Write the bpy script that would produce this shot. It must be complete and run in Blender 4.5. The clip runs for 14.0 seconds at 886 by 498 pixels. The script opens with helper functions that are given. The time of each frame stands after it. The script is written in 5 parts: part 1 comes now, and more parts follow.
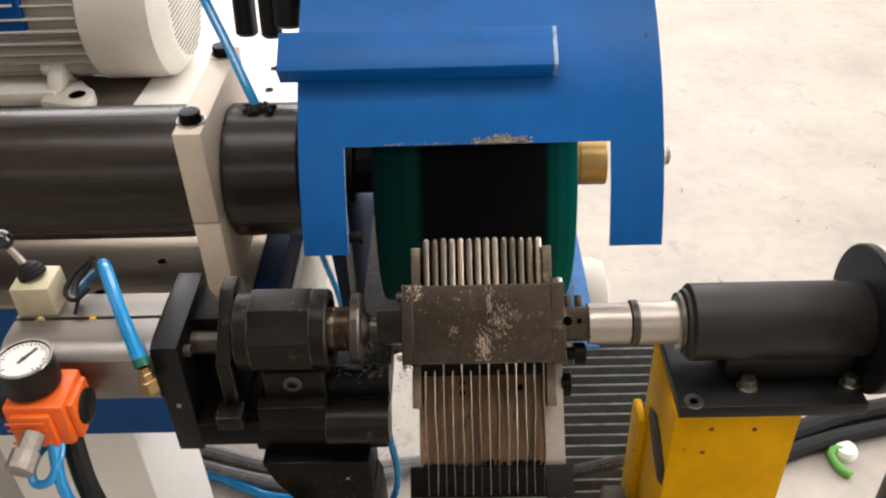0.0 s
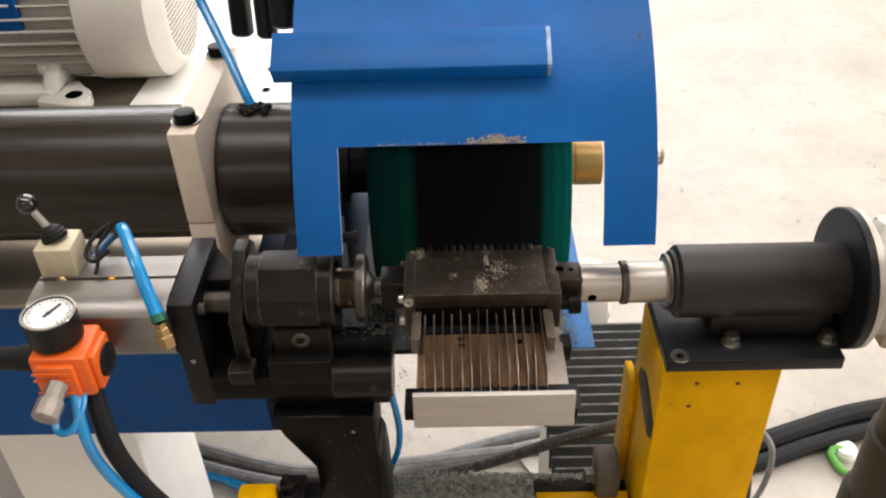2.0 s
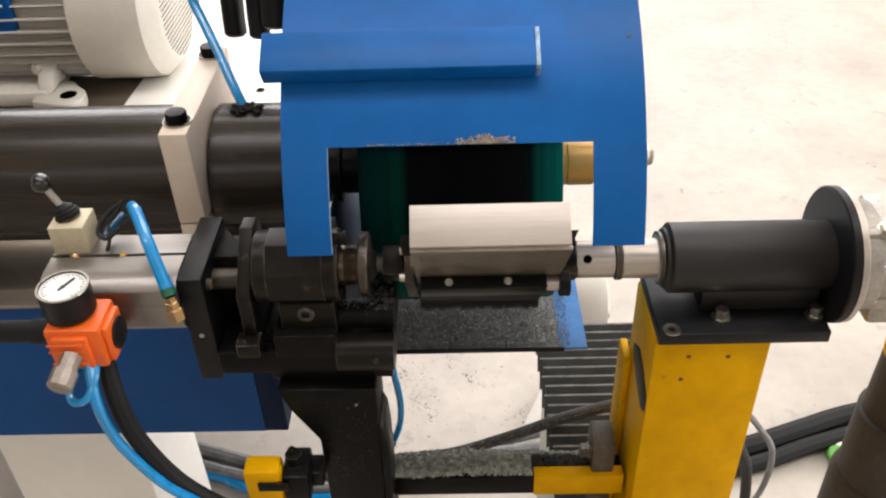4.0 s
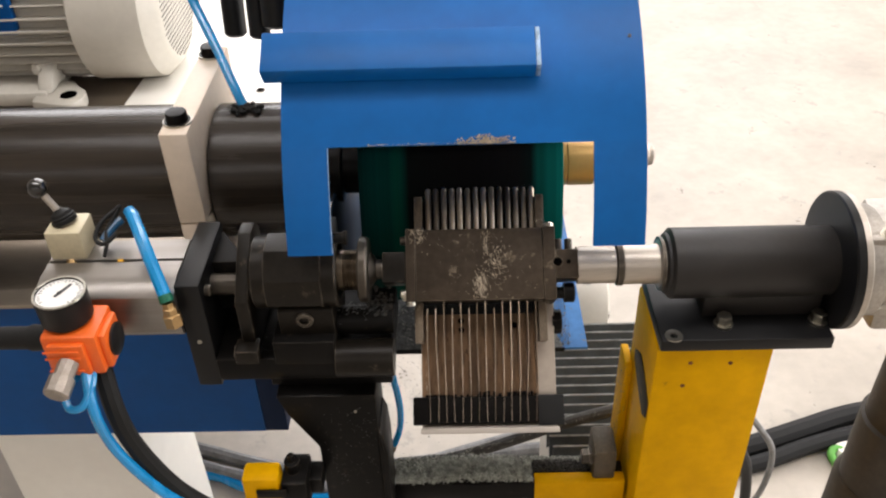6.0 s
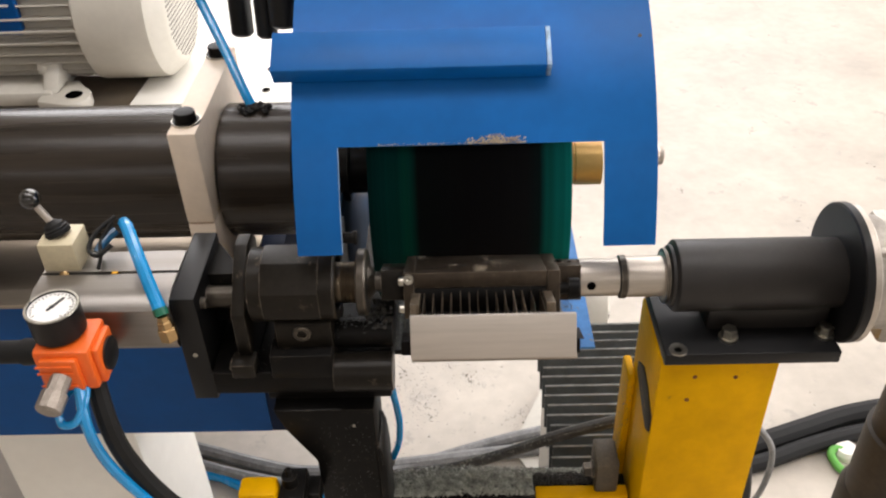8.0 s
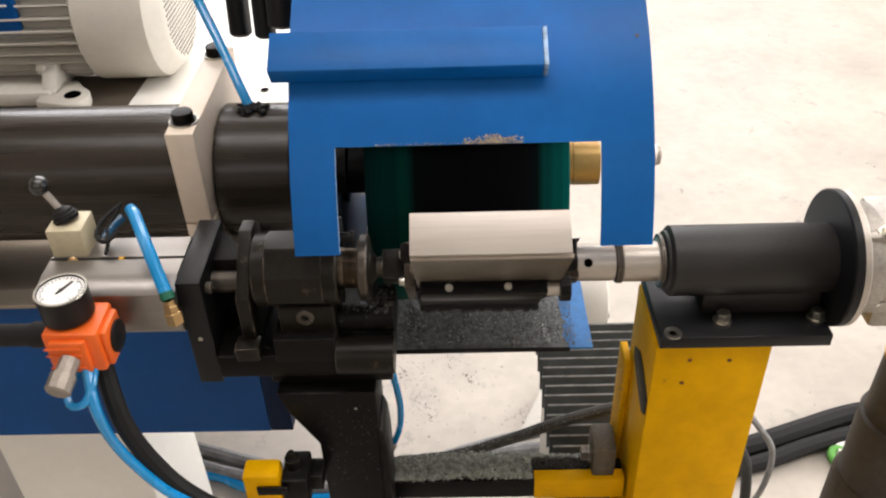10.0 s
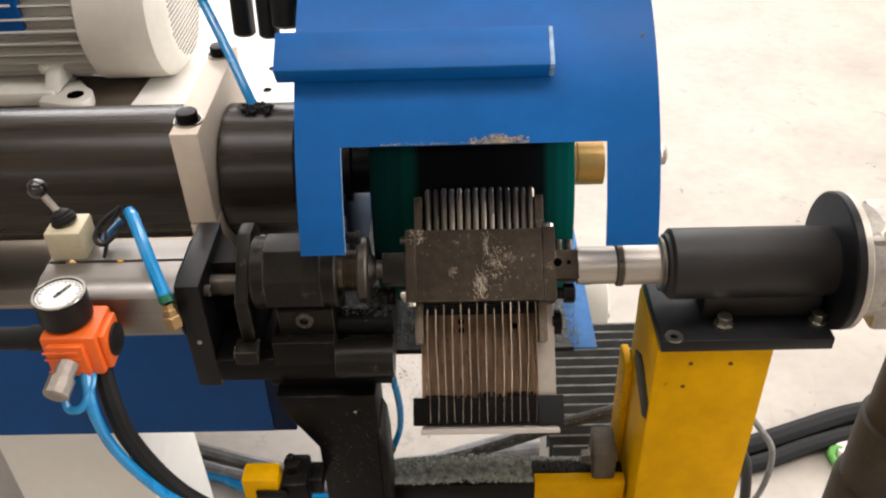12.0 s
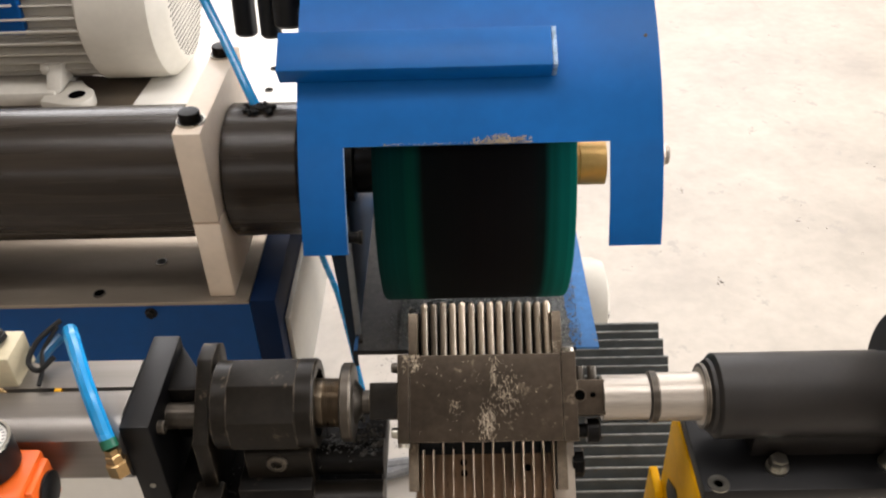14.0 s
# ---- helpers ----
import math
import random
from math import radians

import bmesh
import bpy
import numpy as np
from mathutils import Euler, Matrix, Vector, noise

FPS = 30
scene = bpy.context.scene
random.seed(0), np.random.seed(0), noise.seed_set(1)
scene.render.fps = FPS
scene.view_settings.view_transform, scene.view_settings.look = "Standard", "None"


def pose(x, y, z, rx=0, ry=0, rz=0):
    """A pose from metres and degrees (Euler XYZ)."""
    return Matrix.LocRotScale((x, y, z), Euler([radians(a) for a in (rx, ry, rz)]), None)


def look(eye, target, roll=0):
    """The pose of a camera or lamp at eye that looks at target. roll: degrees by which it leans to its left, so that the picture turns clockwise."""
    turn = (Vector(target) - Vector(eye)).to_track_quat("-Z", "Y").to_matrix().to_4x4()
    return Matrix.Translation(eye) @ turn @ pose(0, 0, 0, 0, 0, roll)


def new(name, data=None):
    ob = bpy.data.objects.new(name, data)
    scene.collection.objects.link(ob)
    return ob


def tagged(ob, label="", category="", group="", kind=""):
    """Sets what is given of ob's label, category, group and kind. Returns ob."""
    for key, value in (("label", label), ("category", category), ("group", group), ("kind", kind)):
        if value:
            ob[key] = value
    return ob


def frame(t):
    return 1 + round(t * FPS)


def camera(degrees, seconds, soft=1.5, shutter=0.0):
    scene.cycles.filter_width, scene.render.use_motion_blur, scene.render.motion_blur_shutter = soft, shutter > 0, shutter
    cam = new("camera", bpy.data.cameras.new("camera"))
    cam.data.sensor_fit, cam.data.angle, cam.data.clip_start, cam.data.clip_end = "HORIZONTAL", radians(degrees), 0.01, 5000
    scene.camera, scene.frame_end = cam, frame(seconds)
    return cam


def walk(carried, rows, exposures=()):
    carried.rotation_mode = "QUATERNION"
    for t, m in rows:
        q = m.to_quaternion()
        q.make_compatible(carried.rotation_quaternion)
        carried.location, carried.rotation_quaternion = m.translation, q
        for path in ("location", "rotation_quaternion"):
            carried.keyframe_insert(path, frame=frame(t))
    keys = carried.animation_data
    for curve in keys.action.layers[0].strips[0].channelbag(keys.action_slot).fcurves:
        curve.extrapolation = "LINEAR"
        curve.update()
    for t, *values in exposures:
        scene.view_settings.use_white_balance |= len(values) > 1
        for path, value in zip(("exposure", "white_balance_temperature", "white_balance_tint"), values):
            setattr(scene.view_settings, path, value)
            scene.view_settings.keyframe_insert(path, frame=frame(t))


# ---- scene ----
# ---- camera: it stands still on a support and looks down over the machine ----
cam = camera(53.43, 14.0, soft=2.2)
VIEW = pose(0, 0, 1.57, 53.0, 0, 1.44) @ pose(0, 0, 0, 0, 0, -2.1)
walk(cam, [(0.0, VIEW), (14.0, VIEW)], exposures=[(0.0, -0.14), (0.5, 0.0), (12.5, 0.0), (14.0, -0.06)])

# ---- light: daylight from the hall's windows and roof light, tube lamps, and an added overhead fill ----
world = bpy.data.worlds.new("sky")
scene.world = world
world.use_nodes = True
sky = world.node_tree.nodes.new("ShaderNodeTexSky")
sky.sky_type, sky.sun_disc, sky.sun_elevation, sky.sun_rotation = "NISHITA", False, radians(42), radians(60)
world.node_tree.links.new(sky.outputs[0], world.node_tree.nodes["Background"].inputs[0])
world.node_tree.nodes["Background"].inputs[1].default_value = 0.12


def window_light(name, eye, target, wide, high, watts, colour=(1.0, 0.953, 0.942)):
    lamp = bpy.data.lights.new(name, "AREA")
    lamp.shape, lamp.size, lamp.size_y, lamp.energy, lamp.color = "RECTANGLE", wide, high, watts, colour
    ob = new(name, lamp)
    ob.matrix_world = look(eye, target)
    return ob


window_light("window_light_back", (-0.5, 8.85, 4.3), (-0.5, 0, 4.3), 9.0, 3.4, 640)
window_light("gate_light_side", (6.85, 2.5, 2.7), (0, 2.5, 2.7), 7.0, 4.8, 760)
# unseen lamp over the camera, added to fill the front faces
window_light("overhead_fill_near", (0.5, 0.2, 6.3), (0.5, 0.2, 0), 6.0, 1.4, 146)
window_light("roof_light_far", (0.5, 5.2, 6.3), (0.5, 5.2, 0), 6.0, 1.4, 230)
window_light("tube_lamp_middle", (-1.0, 0.75, 6.2), (-1.0, 0.75, 0), 9.0, 0.10, 70)
window_light("tube_lamp_rear", (-1.0, -5.6, 5.3), (-1.0, 0.9, 0.9), 9.0, 0.12, 72)


# ---- materials ----
def material(name, colour, rough=0.5, metal=0.0, scale=30.0, vary=0.15, fine=0.08, bump=0.05, spots=None, spot_scale=60.0, spot_at=0.68,
             stretch=(1, 1, 1), coat=0.0, gloss=0.5, edge=None):
    m = bpy.data.materials.new(name)
    m.use_nodes = True
    nt = m.node_tree
    link = nt.links.new
    b = nt.nodes["Principled BSDF"]
    co = nt.nodes.new("ShaderNodeTexCoord")
    mp = nt.nodes.new("ShaderNodeMapping")
    mp.inputs["Scale"].default_value = stretch
    link(co.outputs["Object"], mp.inputs[0])

    def tex(s, detail, rough_in=0.6):
        n = nt.nodes.new("ShaderNodeTexNoise")
        n.inputs["Scale"].default_value, n.inputs["Detail"].default_value, n.inputs["Roughness"].default_value = s, detail, rough_in
        link(mp.outputs[0], n.inputs["Vector"])
        return n.outputs[0]

    def ramp(src, a, b2, ca, cb):
        r = nt.nodes.new("ShaderNodeValToRGB")
        r.color_ramp.elements[0].position, r.color_ramp.elements[1].position = a, b2
        r.color_ramp.elements[0].color, r.color_ramp.elements[1].color = (*ca, 1), (*cb, 1)
        link(src, r.inputs[0])
        return r.outputs[0]

    def mix(kind, fac, a, b2):
        x = nt.nodes.new("ShaderNodeMix")
        x.data_type, x.blend_type = "RGBA", kind
        for sock, v in ((x.inputs[0], fac), (x.inputs[6], a), (x.inputs[7], b2)):
            if isinstance(v, (int, float)):
                sock.default_value = v
            elif isinstance(v, tuple):
                sock.default_value = (*v, 1)
            else:
                link(v, sock)
        return x.outputs[2]

    big, small = tex(scale, 3), tex(scale * 9, 4)
    lo = tuple(c * (1 - vary) for c in colour)
    hi = tuple(min(1.0, c * (1 + vary)) for c in colour)
    col = ramp(big, 0.3, 0.7, lo, hi)
    g0, g1 = 1 - fine, 1.0
    col = mix("MULTIPLY", 1.0, col, ramp(small, 0.35, 0.65, (g0,) * 3, (g1,) * 3))
    if spots:
        col = mix("MIX", ramp(tex(spot_scale, 6, 0.7), spot_at, spot_at + 0.05, (0, 0, 0), (1, 1, 1)), col, spots)
    # pale edges: wear and edge highlights, both put into the colour
    if edge:
        geo, soft_n, dot = nt.nodes.new("ShaderNodeNewGeometry"), nt.nodes.new("ShaderNodeBevel"), nt.nodes.new("ShaderNodeVectorMath")
        soft_n.samples, dot.operation = 4, "DOT_PRODUCT"
        soft_n.inputs["Radius"].default_value = 0.0016
        link(geo.outputs["Normal"], dot.inputs[0])
        link(soft_n.outputs[0], dot.inputs[1])
        worn = mix("MULTIPLY", 1.0, ramp(dot.outputs["Value"], 0.86, 0.985, (1, 1, 1), (0, 0, 0)), ramp(tex(scale * 3, 4), 0.40, 0.62, (0.1, 0.1, 0.1), (1, 1, 1)))
        col = mix("MIX", worn, col, edge)
    link(col, b.inputs["Base Color"])
    b.inputs["Metallic"].default_value = metal
    rr = nt.nodes.new("ShaderNodeMapRange")
    rr.inputs[3].default_value, rr.inputs[4].default_value = max(0.03, rough - 0.1), min(1, rough + 0.1)
    link(big, rr.inputs[0])
    link(rr.outputs[0], b.inputs["Roughness"])
    b.inputs["Coat Weight"].default_value = coat
    b.inputs["Specular IOR Level"].default_value = gloss
    b.inputs["Coat Roughness"].default_value = 0.12
    if bump:
        bp = nt.nodes.new("ShaderNodeBump")
        bp.inputs["Strength"].default_value, bp.inputs["Distance"].default_value = bump, 0.002
        link(small, bp.inputs["Height"])
        link(bp.outputs[0], b.inputs["Normal"])
    return m


M = {
    "blue": material("blue_paint", (0.001, 0.106, 0.37), 0.42, 0, 9, 0.14, 0.06, 0.03, gloss=0.22, spots=(0.02, 0.14, 0.38), spot_scale=120, spot_at=0.74, coat=0.0),
    "blue_dark": material("blue_machine_paint", (0.0005, 0.060, 0.225), 0.45, 0, 7, 0.12, 0.06, 0.03, gloss=0.18),
    "cream": material("cream_paint", (0.74, 0.63, 0.51), 0.5, 0, 12, 0.06, 0.05, 0.03),
    "white": material("white_paint", (0.80, 0.77, 0.71), 0.5, 0, 5, 0.06, 0.04, 0.02),
    "bright_white": material("clean_white_paint", (0.88, 0.86, 0.80), 0.45, 0, 5, 0.04, 0.03, 0.02),
    "hose_grey": material("dusty_grey_rubber", (0.20, 0.20, 0.20), 0.6, 0, 30, 0.3, 0.2, 0.08, spots=(0.34, 0.34, 0.33), spot_scale=120, spot_at=0.62),
    "yellow": material("yellow_paint", (0.70, 0.365, 0.0), 0.45, 0, 8, 0.14, 0.08, 0.04, gloss=0.07, spots=(0.42, 0.22, 0.012), spot_scale=40, spot_at=0.68, coat=0.0),
    "black": material("black_oxide_steel", (0.0055, 0.0050, 0.0046), 0.38, 0.0, 20, 0.3, 0.2, 0.05, spots=(0.024, 0.019, 0.014), spot_scale=60, spot_at=0.62, gloss=0.10, edge=(0.065, 0.055, 0.044)),
    "black_paint": material("satin_black_paint", (0.006, 0.006, 0.0065), 0.42, 0, 14, 0.2, 0.1, 0.02, gloss=0.26),
    "bearing_black": material("pale_satin_black", (0.014, 0.012, 0.0105), 0.50, 0, 20, 0.25, 0.2, 0.05, gloss=0.45),
    "spindle": material("browned_spindle_steel", (0.030, 0.0235, 0.0175), 0.27, 0.06, 6, 0.40, 0.25, 0.02, stretch=(0.25, 8, 8), gloss=0.30),
    "grey_steel": material("worn_dark_steel", (0.070, 0.060, 0.048), 0.38, 0.7, 22, 0.3, 0.2, 0.08, spots=(0.30, 0.26, 0.21), spot_scale=55, spot_at=0.66, edge=(0.40, 0.35, 0.28)),
    "plate": material("worn_clamp_plate", (0.054, 0.041, 0.029), 0.46, 0.60, 18, 0.30, 0.25, 0.12, spots=(0.16, 0.13, 0.095), spot_scale=35, spot_at=0.63, gloss=0.25, edge=(0.30, 0.25, 0.19)),
    "steel": material("bright_steel", (0.50, 0.455, 0.40), 0.42, 0.75, 18, 0.10, 0.12, 0.03, stretch=(0.3, 4, 4)),
    "aluminium": material("milled_aluminium", (0.50, 0.455, 0.405), 0.46, 0.55, 10, 0.08, 0.08, 0.02, stretch=(0.2, 3, 3)),
    "alu_bed": material("ground_bed_plate", (0.30, 0.255, 0.205), 0.36, 0.88, 8, 0.07, 0.06, 0.02, stretch=(0.6, 2, 2)),
    "alu_matt": material("anodised_cylinder", (0.30, 0.28, 0.26), 0.36, 0.9, 10, 0.15, 0.05, 0.02, stretch=(0.1, 3, 3)),
    "bronze": material("bronze_sleeve", (0.50, 0.30, 0.10), 0.38, 0.5, 20, 0.1, 0.08, 0.02),
    "brass": material("brass_fitting", (0.46, 0.31, 0.15), 0.34, 1.0, 30, 0.1, 0.1, 0.02),
    "zinc": material("zinc_plated_screw", (0.50, 0.48, 0.42), 0.30, 1.0, 60, 0.15, 0.1, 0.02),
    "rubber": material("black_rubber", (0.010, 0.010, 0.010), 0.6, 0, 40, 0.2, 0.15, 0.06, gloss=0.25),
    "rubber_dusty": material("dusty_black_rubber", (0.085, 0.082, 0.075), 0.75, 0, 30, 0.4, 0.3, 0.15, spots=(0.24, 0.24, 0.21), spot_scale=160, spot_at=0.60),
    "bellows": material("bellows_cloth", (0.040, 0.046, 0.045), 0.5, 0, 30, 0.35, 0.2, 0.05, spots=(0.09, 0.10, 0.095), spot_scale=90, spot_at=0.68),
    "hose_blue": material("blue_air_tube", (0.006, 0.26, 0.60), 0.25, 0, 30, 0.08, 0.05, 0.0, coat=0.4),
    "orange": material("orange_plastic", (0.80, 0.13, 0.012), 0.40, 0, 20, 0.06, 0.05, 0.02),
    "dial": material("white_dial", (0.80, 0.79, 0.76), 0.35, 0, 20, 0.02, 0.02, 0.0, coat=0.5),
    "ink": material("black_ink", (0.02, 0.02, 0.02), 0.5, 0, 20, 0.05, 0.02, 0.0),
    "motor": material("grey_motor_paint", (0.49, 0.465, 0.41), 0.48, 0, 10, 0.08, 0.06, 0.04),
    "chips": material("grinding_swarf", (0.135, 0.140, 0.138), 0.6, 0.1, 90, 0.5, 0.4, 0.1, spots=(0.32, 0.33, 0.32), spot_scale=300, spot_at=0.6),
    "chips_dark": material("dark_swarf", (0.050, 0.046, 0.040), 0.6, 0.1, 120, 0.6, 0.4, 0.3, spots=(0.14, 0.13, 0.12), spot_scale=300, spot_at=0.62),
    "chips_light": material("grey_green_swarf", (0.44, 0.455, 0.40), 0.6, 0.1, 120, 0.6, 0.5, 0.1, spots=(0.50, 0.52, 0.48), spot_scale=300, spot_at=0.62),
    "chips_pale": material("pale_swarf", (0.48, 0.40, 0.30), 0.8, 0.0, 90, 0.4, 0.3, 0.1),
    "concrete": material("hall_floor_concrete", (0.47, 0.425, 0.365), 0.5, 0, 2.6, 0.16, 0.10, 0.06, spots=(0.375, 0.34, 0.30), spot_scale=9, spot_at=0.60),
    "wall": material("hall_wall_plaster", (0.40, 0.37, 0.33), 0.8, 0, 1.0, 0.05, 0.04, 0.03),
    "glass_frame": material("window_frame_paint", (0.45, 0.45, 0.44), 0.5, 0, 5, 0.05, 0.03, 0.0),
    "lip": material("lit_fold_edge", (0.30, 0.31, 0.295), 0.6, 0, 50, 0.4, 0.3, 0.1),
    "tan_alu": material("dull_tan_aluminium", (0.47, 0.41, 0.345), 0.42, 0.55, 12, 0.10, 0.10, 0.04),
    "bronzed": material("brown_worn_steel", (0.0135, 0.0112, 0.0085), 0.36, 0.15, 22, 0.35, 0.25, 0.06, spots=(0.075, 0.06, 0.042), spot_scale=45, spot_at=0.61, gloss=0.16, edge=(0.24, 0.20, 0.15)),
    "strip": material("shaded_underside_steel", (0.20, 0.17, 0.135), 0.42, 0.75, 30, 0.25, 0.2, 0.06, spots=(0.40, 0.34, 0.27), spot_scale=60, spot_at=0.66),
    "blue_dusty": material("dusty_blue_sheet", (0.05, 0.165, 0.40), 0.6, 0, 18, 0.25, 0.15, 0.06, spots=(0.12, 0.13, 0.14), spot_scale=60, spot_at=0.62, gloss=0.25),
    "chipped_lit": material("chipped_lit_blue_paint", (0.33, 0.48, 0.66), 0.5, 0, 60, 0.5, 0.3, 0.1),
    "oiled": material("oily_brown_steel", (0.013, 0.011, 0.0085), 0.36, 0.2, 24, 0.4, 0.3, 0.08, spots=(0.06, 0.048, 0.035), spot_scale=50, spot_at=0.64, gloss=0.14, edge=(0.17, 0.14, 0.105)),
    "rust": material("rusty_thread", (0.16, 0.045, 0.014), 0.7, 0.0, 200, 0.4, 0.3, 0.1),
    "grime": material("olive_grime_and_shade", (0.022, 0.017, 0.006), 0.6, 0, 40, 0.6, 0.3, 0.2, spots=(0.20, 0.12, 0.01), spot_scale=70, spot_at=0.60, gloss=0.3),
    "cast_grey": material("cast_aluminium", (0.40, 0.37, 0.33), 0.45, 0.6, 30, 0.2, 0.2, 0.1, spots=(0.10, 0.09, 0.08), spot_scale=50, spot_at=0.64),
    "quill": material("worn_quill_steel", (0.17, 0.135, 0.095), 0.30, 0.9, 40, 0.4, 0.3, 0.08, stretch=(3, 0.5, 0.5), spots=(0.42, 0.33, 0.23), spot_scale=60, spot_at=0.58),
    "amber": material("amber_switch", (0.85, 0.42, 0.02), 0.25, 0, 40, 0.1, 0.05, 0.0, coat=0.4),
    "collar_green": material("dark_green_collar", (0.004, 0.11, 0.06), 0.4, 0, 40, 0.1, 0.05, 0.0),
    "hose_teal": material("dark_blue_tube", (0.004, 0.07, 0.16), 0.3, 0, 40, 0.2, 0.1, 0.0, coat=0.3),
    "cream_old": material("yellowed_cream_paint", (0.60, 0.53, 0.36), 0.5, 0, 30, 0.10, 0.08, 0.04, spots=(0.40, 0.33, 0.20), spot_scale=90, spot_at=0.66),
    "gloss_black": material("glossy_black_ball", (0.006, 0.006, 0.006), 0.10, 0, 30, 0.1, 0.05, 0.0, coat=0.8),
    "silencer": material("sintered_silencer", (0.34, 0.30, 0.26), 0.42, 0.7, 60, 0.25, 0.2, 0.06),
    "tan_strip": material("brown_grey_side_strip", (0.15, 0.118, 0.084), 0.42, 0.55, 30, 0.3, 0.25, 0.06, spots=(0.34, 0.28, 0.20), spot_scale=60, spot_at=0.66, edge=(0.40, 0.34, 0.26)),
    "liner": material("oil_stained_liner", (0.25, 0.15, 0.080), 0.5, 0.1, 20, 0.55, 0.30, 0.05, stretch=(2.6, 0.35, 1), spots=(0.060, 0.032, 0.015), spot_scale=70, spot_at=0.60, gloss=0.35),
    "comb": material("oily_black_comb", (0.0045, 0.0035, 0.003), 0.55, 0, 60, 0.5, 0.4, 0.3, gloss=0.08),
    "scrape": material("bright_scrape", (0.50, 0.42, 0.315), 0.45, 0.4, 200, 0.5, 0.4, 0.1),
    "grey_blue": material("grey_blue_lit_band", (0.20, 0.215, 0.23), 0.5, 0, 12, 0.2, 0.15, 0.04, spots=(0.06, 0.06, 0.06), spot_scale=40, spot_at=0.62),
    "blue_shaded": material("shaded_blue_paint", (0.0004, 0.010, 0.040), 0.55, 0, 10, 0.2, 0.1, 0.03, gloss=0.12),
    "fan_cover": material("pale_fan_cover_paint", (0.55, 0.52, 0.455), 0.45, 0, 8, 0.05, 0.05, 0.02, gloss=0.4),
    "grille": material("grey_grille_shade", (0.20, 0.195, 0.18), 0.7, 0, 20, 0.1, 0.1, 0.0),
    "greasy": material("greasy_dusty_steel", (0.085, 0.066, 0.042), 0.6, 0.1, 30, 0.4, 0.3, 0.15, spots=(0.20, 0.17, 0.12), spot_scale=70, spot_at=0.62, edge=(0.26, 0.22, 0.16)),
    "brown_black": material("brown_black_casing", (0.050, 0.042, 0.033), 0.6, 0, 12, 0.3, 0.2, 0.05, spots=(0.10, 0.085, 0.065), spot_scale=40, spot_at=0.62, gloss=0.25),
    "navy": material("dark_navy_sheet", (0.004, 0.014, 0.030), 0.5, 0, 14, 0.25, 0.15, 0.04, gloss=0.2),
    # for flat discs: the darkness inside holes put into the colour
    "void": material("hole_shade_black", (0.0015, 0.0015, 0.0015), 1.0, 0, 20, 0.1, 0.05, 0.0, gloss=0.0),
    "green_end": material("green_plastic", (0.11, 0.36, 0.06), 0.4, 0, 20, 0.05, 0.05, 0.0),
}


def belt_material():
    """Green abrasive cloth, worn black in the middle, streaked along its run; left green darkened for the hood's shade.
    """
    m = bpy.data.materials.new("worn_green_belt_shaded_left")
    m.use_nodes = True
    nt = m.node_tree
    link = nt.links.new
    b = nt.nodes["Principled BSDF"]
    co = nt.nodes.new("ShaderNodeTexCoord")
    sep = nt.nodes.new("ShaderNodeSeparateXYZ")
    link(co.outputs["Object"], sep.inputs[0])
    r = nt.nodes.new("ShaderNodeValToRGB")
    mr = nt.nodes.new("ShaderNodeMapRange")
    mr.inputs[1].default_value, mr.inputs[2].default_value = -0.114, 0.114
    ns = nt.nodes.new("ShaderNodeTexNoise")
    ns.noise_dimensions = "1D"
    ns.inputs["Scale"].default_value, ns.inputs["Detail"].default_value = 160, 4
    link(sep.outputs[0], ns.inputs["W"])
    link(sep.outputs[0], mr.inputs[0])
    # left stops hold the hood's shade, right stops the light from that side
    stops = [(0.0, (0.000, 0.026, 0.024)), (0.08, (0.000, 0.050, 0.043)), (0.15, (0.000, 0.046, 0.036)), (0.185, (0.001, 0.075, 0.050)), (0.22, (0.001, 0.045, 0.034)),
             (0.245, (0.004, 0.006, 0.006)), (0.5, (0.0044, 0.0038, 0.0044)), (0.78, (0.0050, 0.0050, 0.0056)), (0.84, (0.001, 0.008, 0.008)), (0.875, (0.000, 0.075, 0.062)), (1.0, (0.000, 0.16, 0.135))]
    e = r.color_ramp.elements
    while len(e) < len(stops):
        e.new(0.5)
    for el, (p, c) in zip(e, stops):
        el.position, el.color = p, (*c, 1)
    link(mr.outputs[0], r.inputs[0])
    mx = nt.nodes.new("ShaderNodeMix")
    mx.data_type, mx.blend_type = "RGBA", "MULTIPLY"
    mx.inputs[0].default_value = 1.0
    r2 = nt.nodes.new("ShaderNodeValToRGB")
    r2.color_ramp.elements[0].position, r2.color_ramp.elements[1].position = 0.35, 0.65
    r2.color_ramp.elements[0].color, r2.color_ramp.elements[1].color = (0.80, 0.80, 0.80, 1), (1, 1, 1, 1)
    link(ns.outputs[0], r2.inputs[0])
    link(r.outputs[0], mx.inputs[6])
    link(r2.outputs[0], mx.inputs[7])
    link(mx.outputs[2], b.inputs["Base Color"])
    b.inputs["Roughness"].default_value = 0.85
    b.inputs["Specular IOR Level"].default_value = 0.10
    return m


M["belt"] = belt_material()


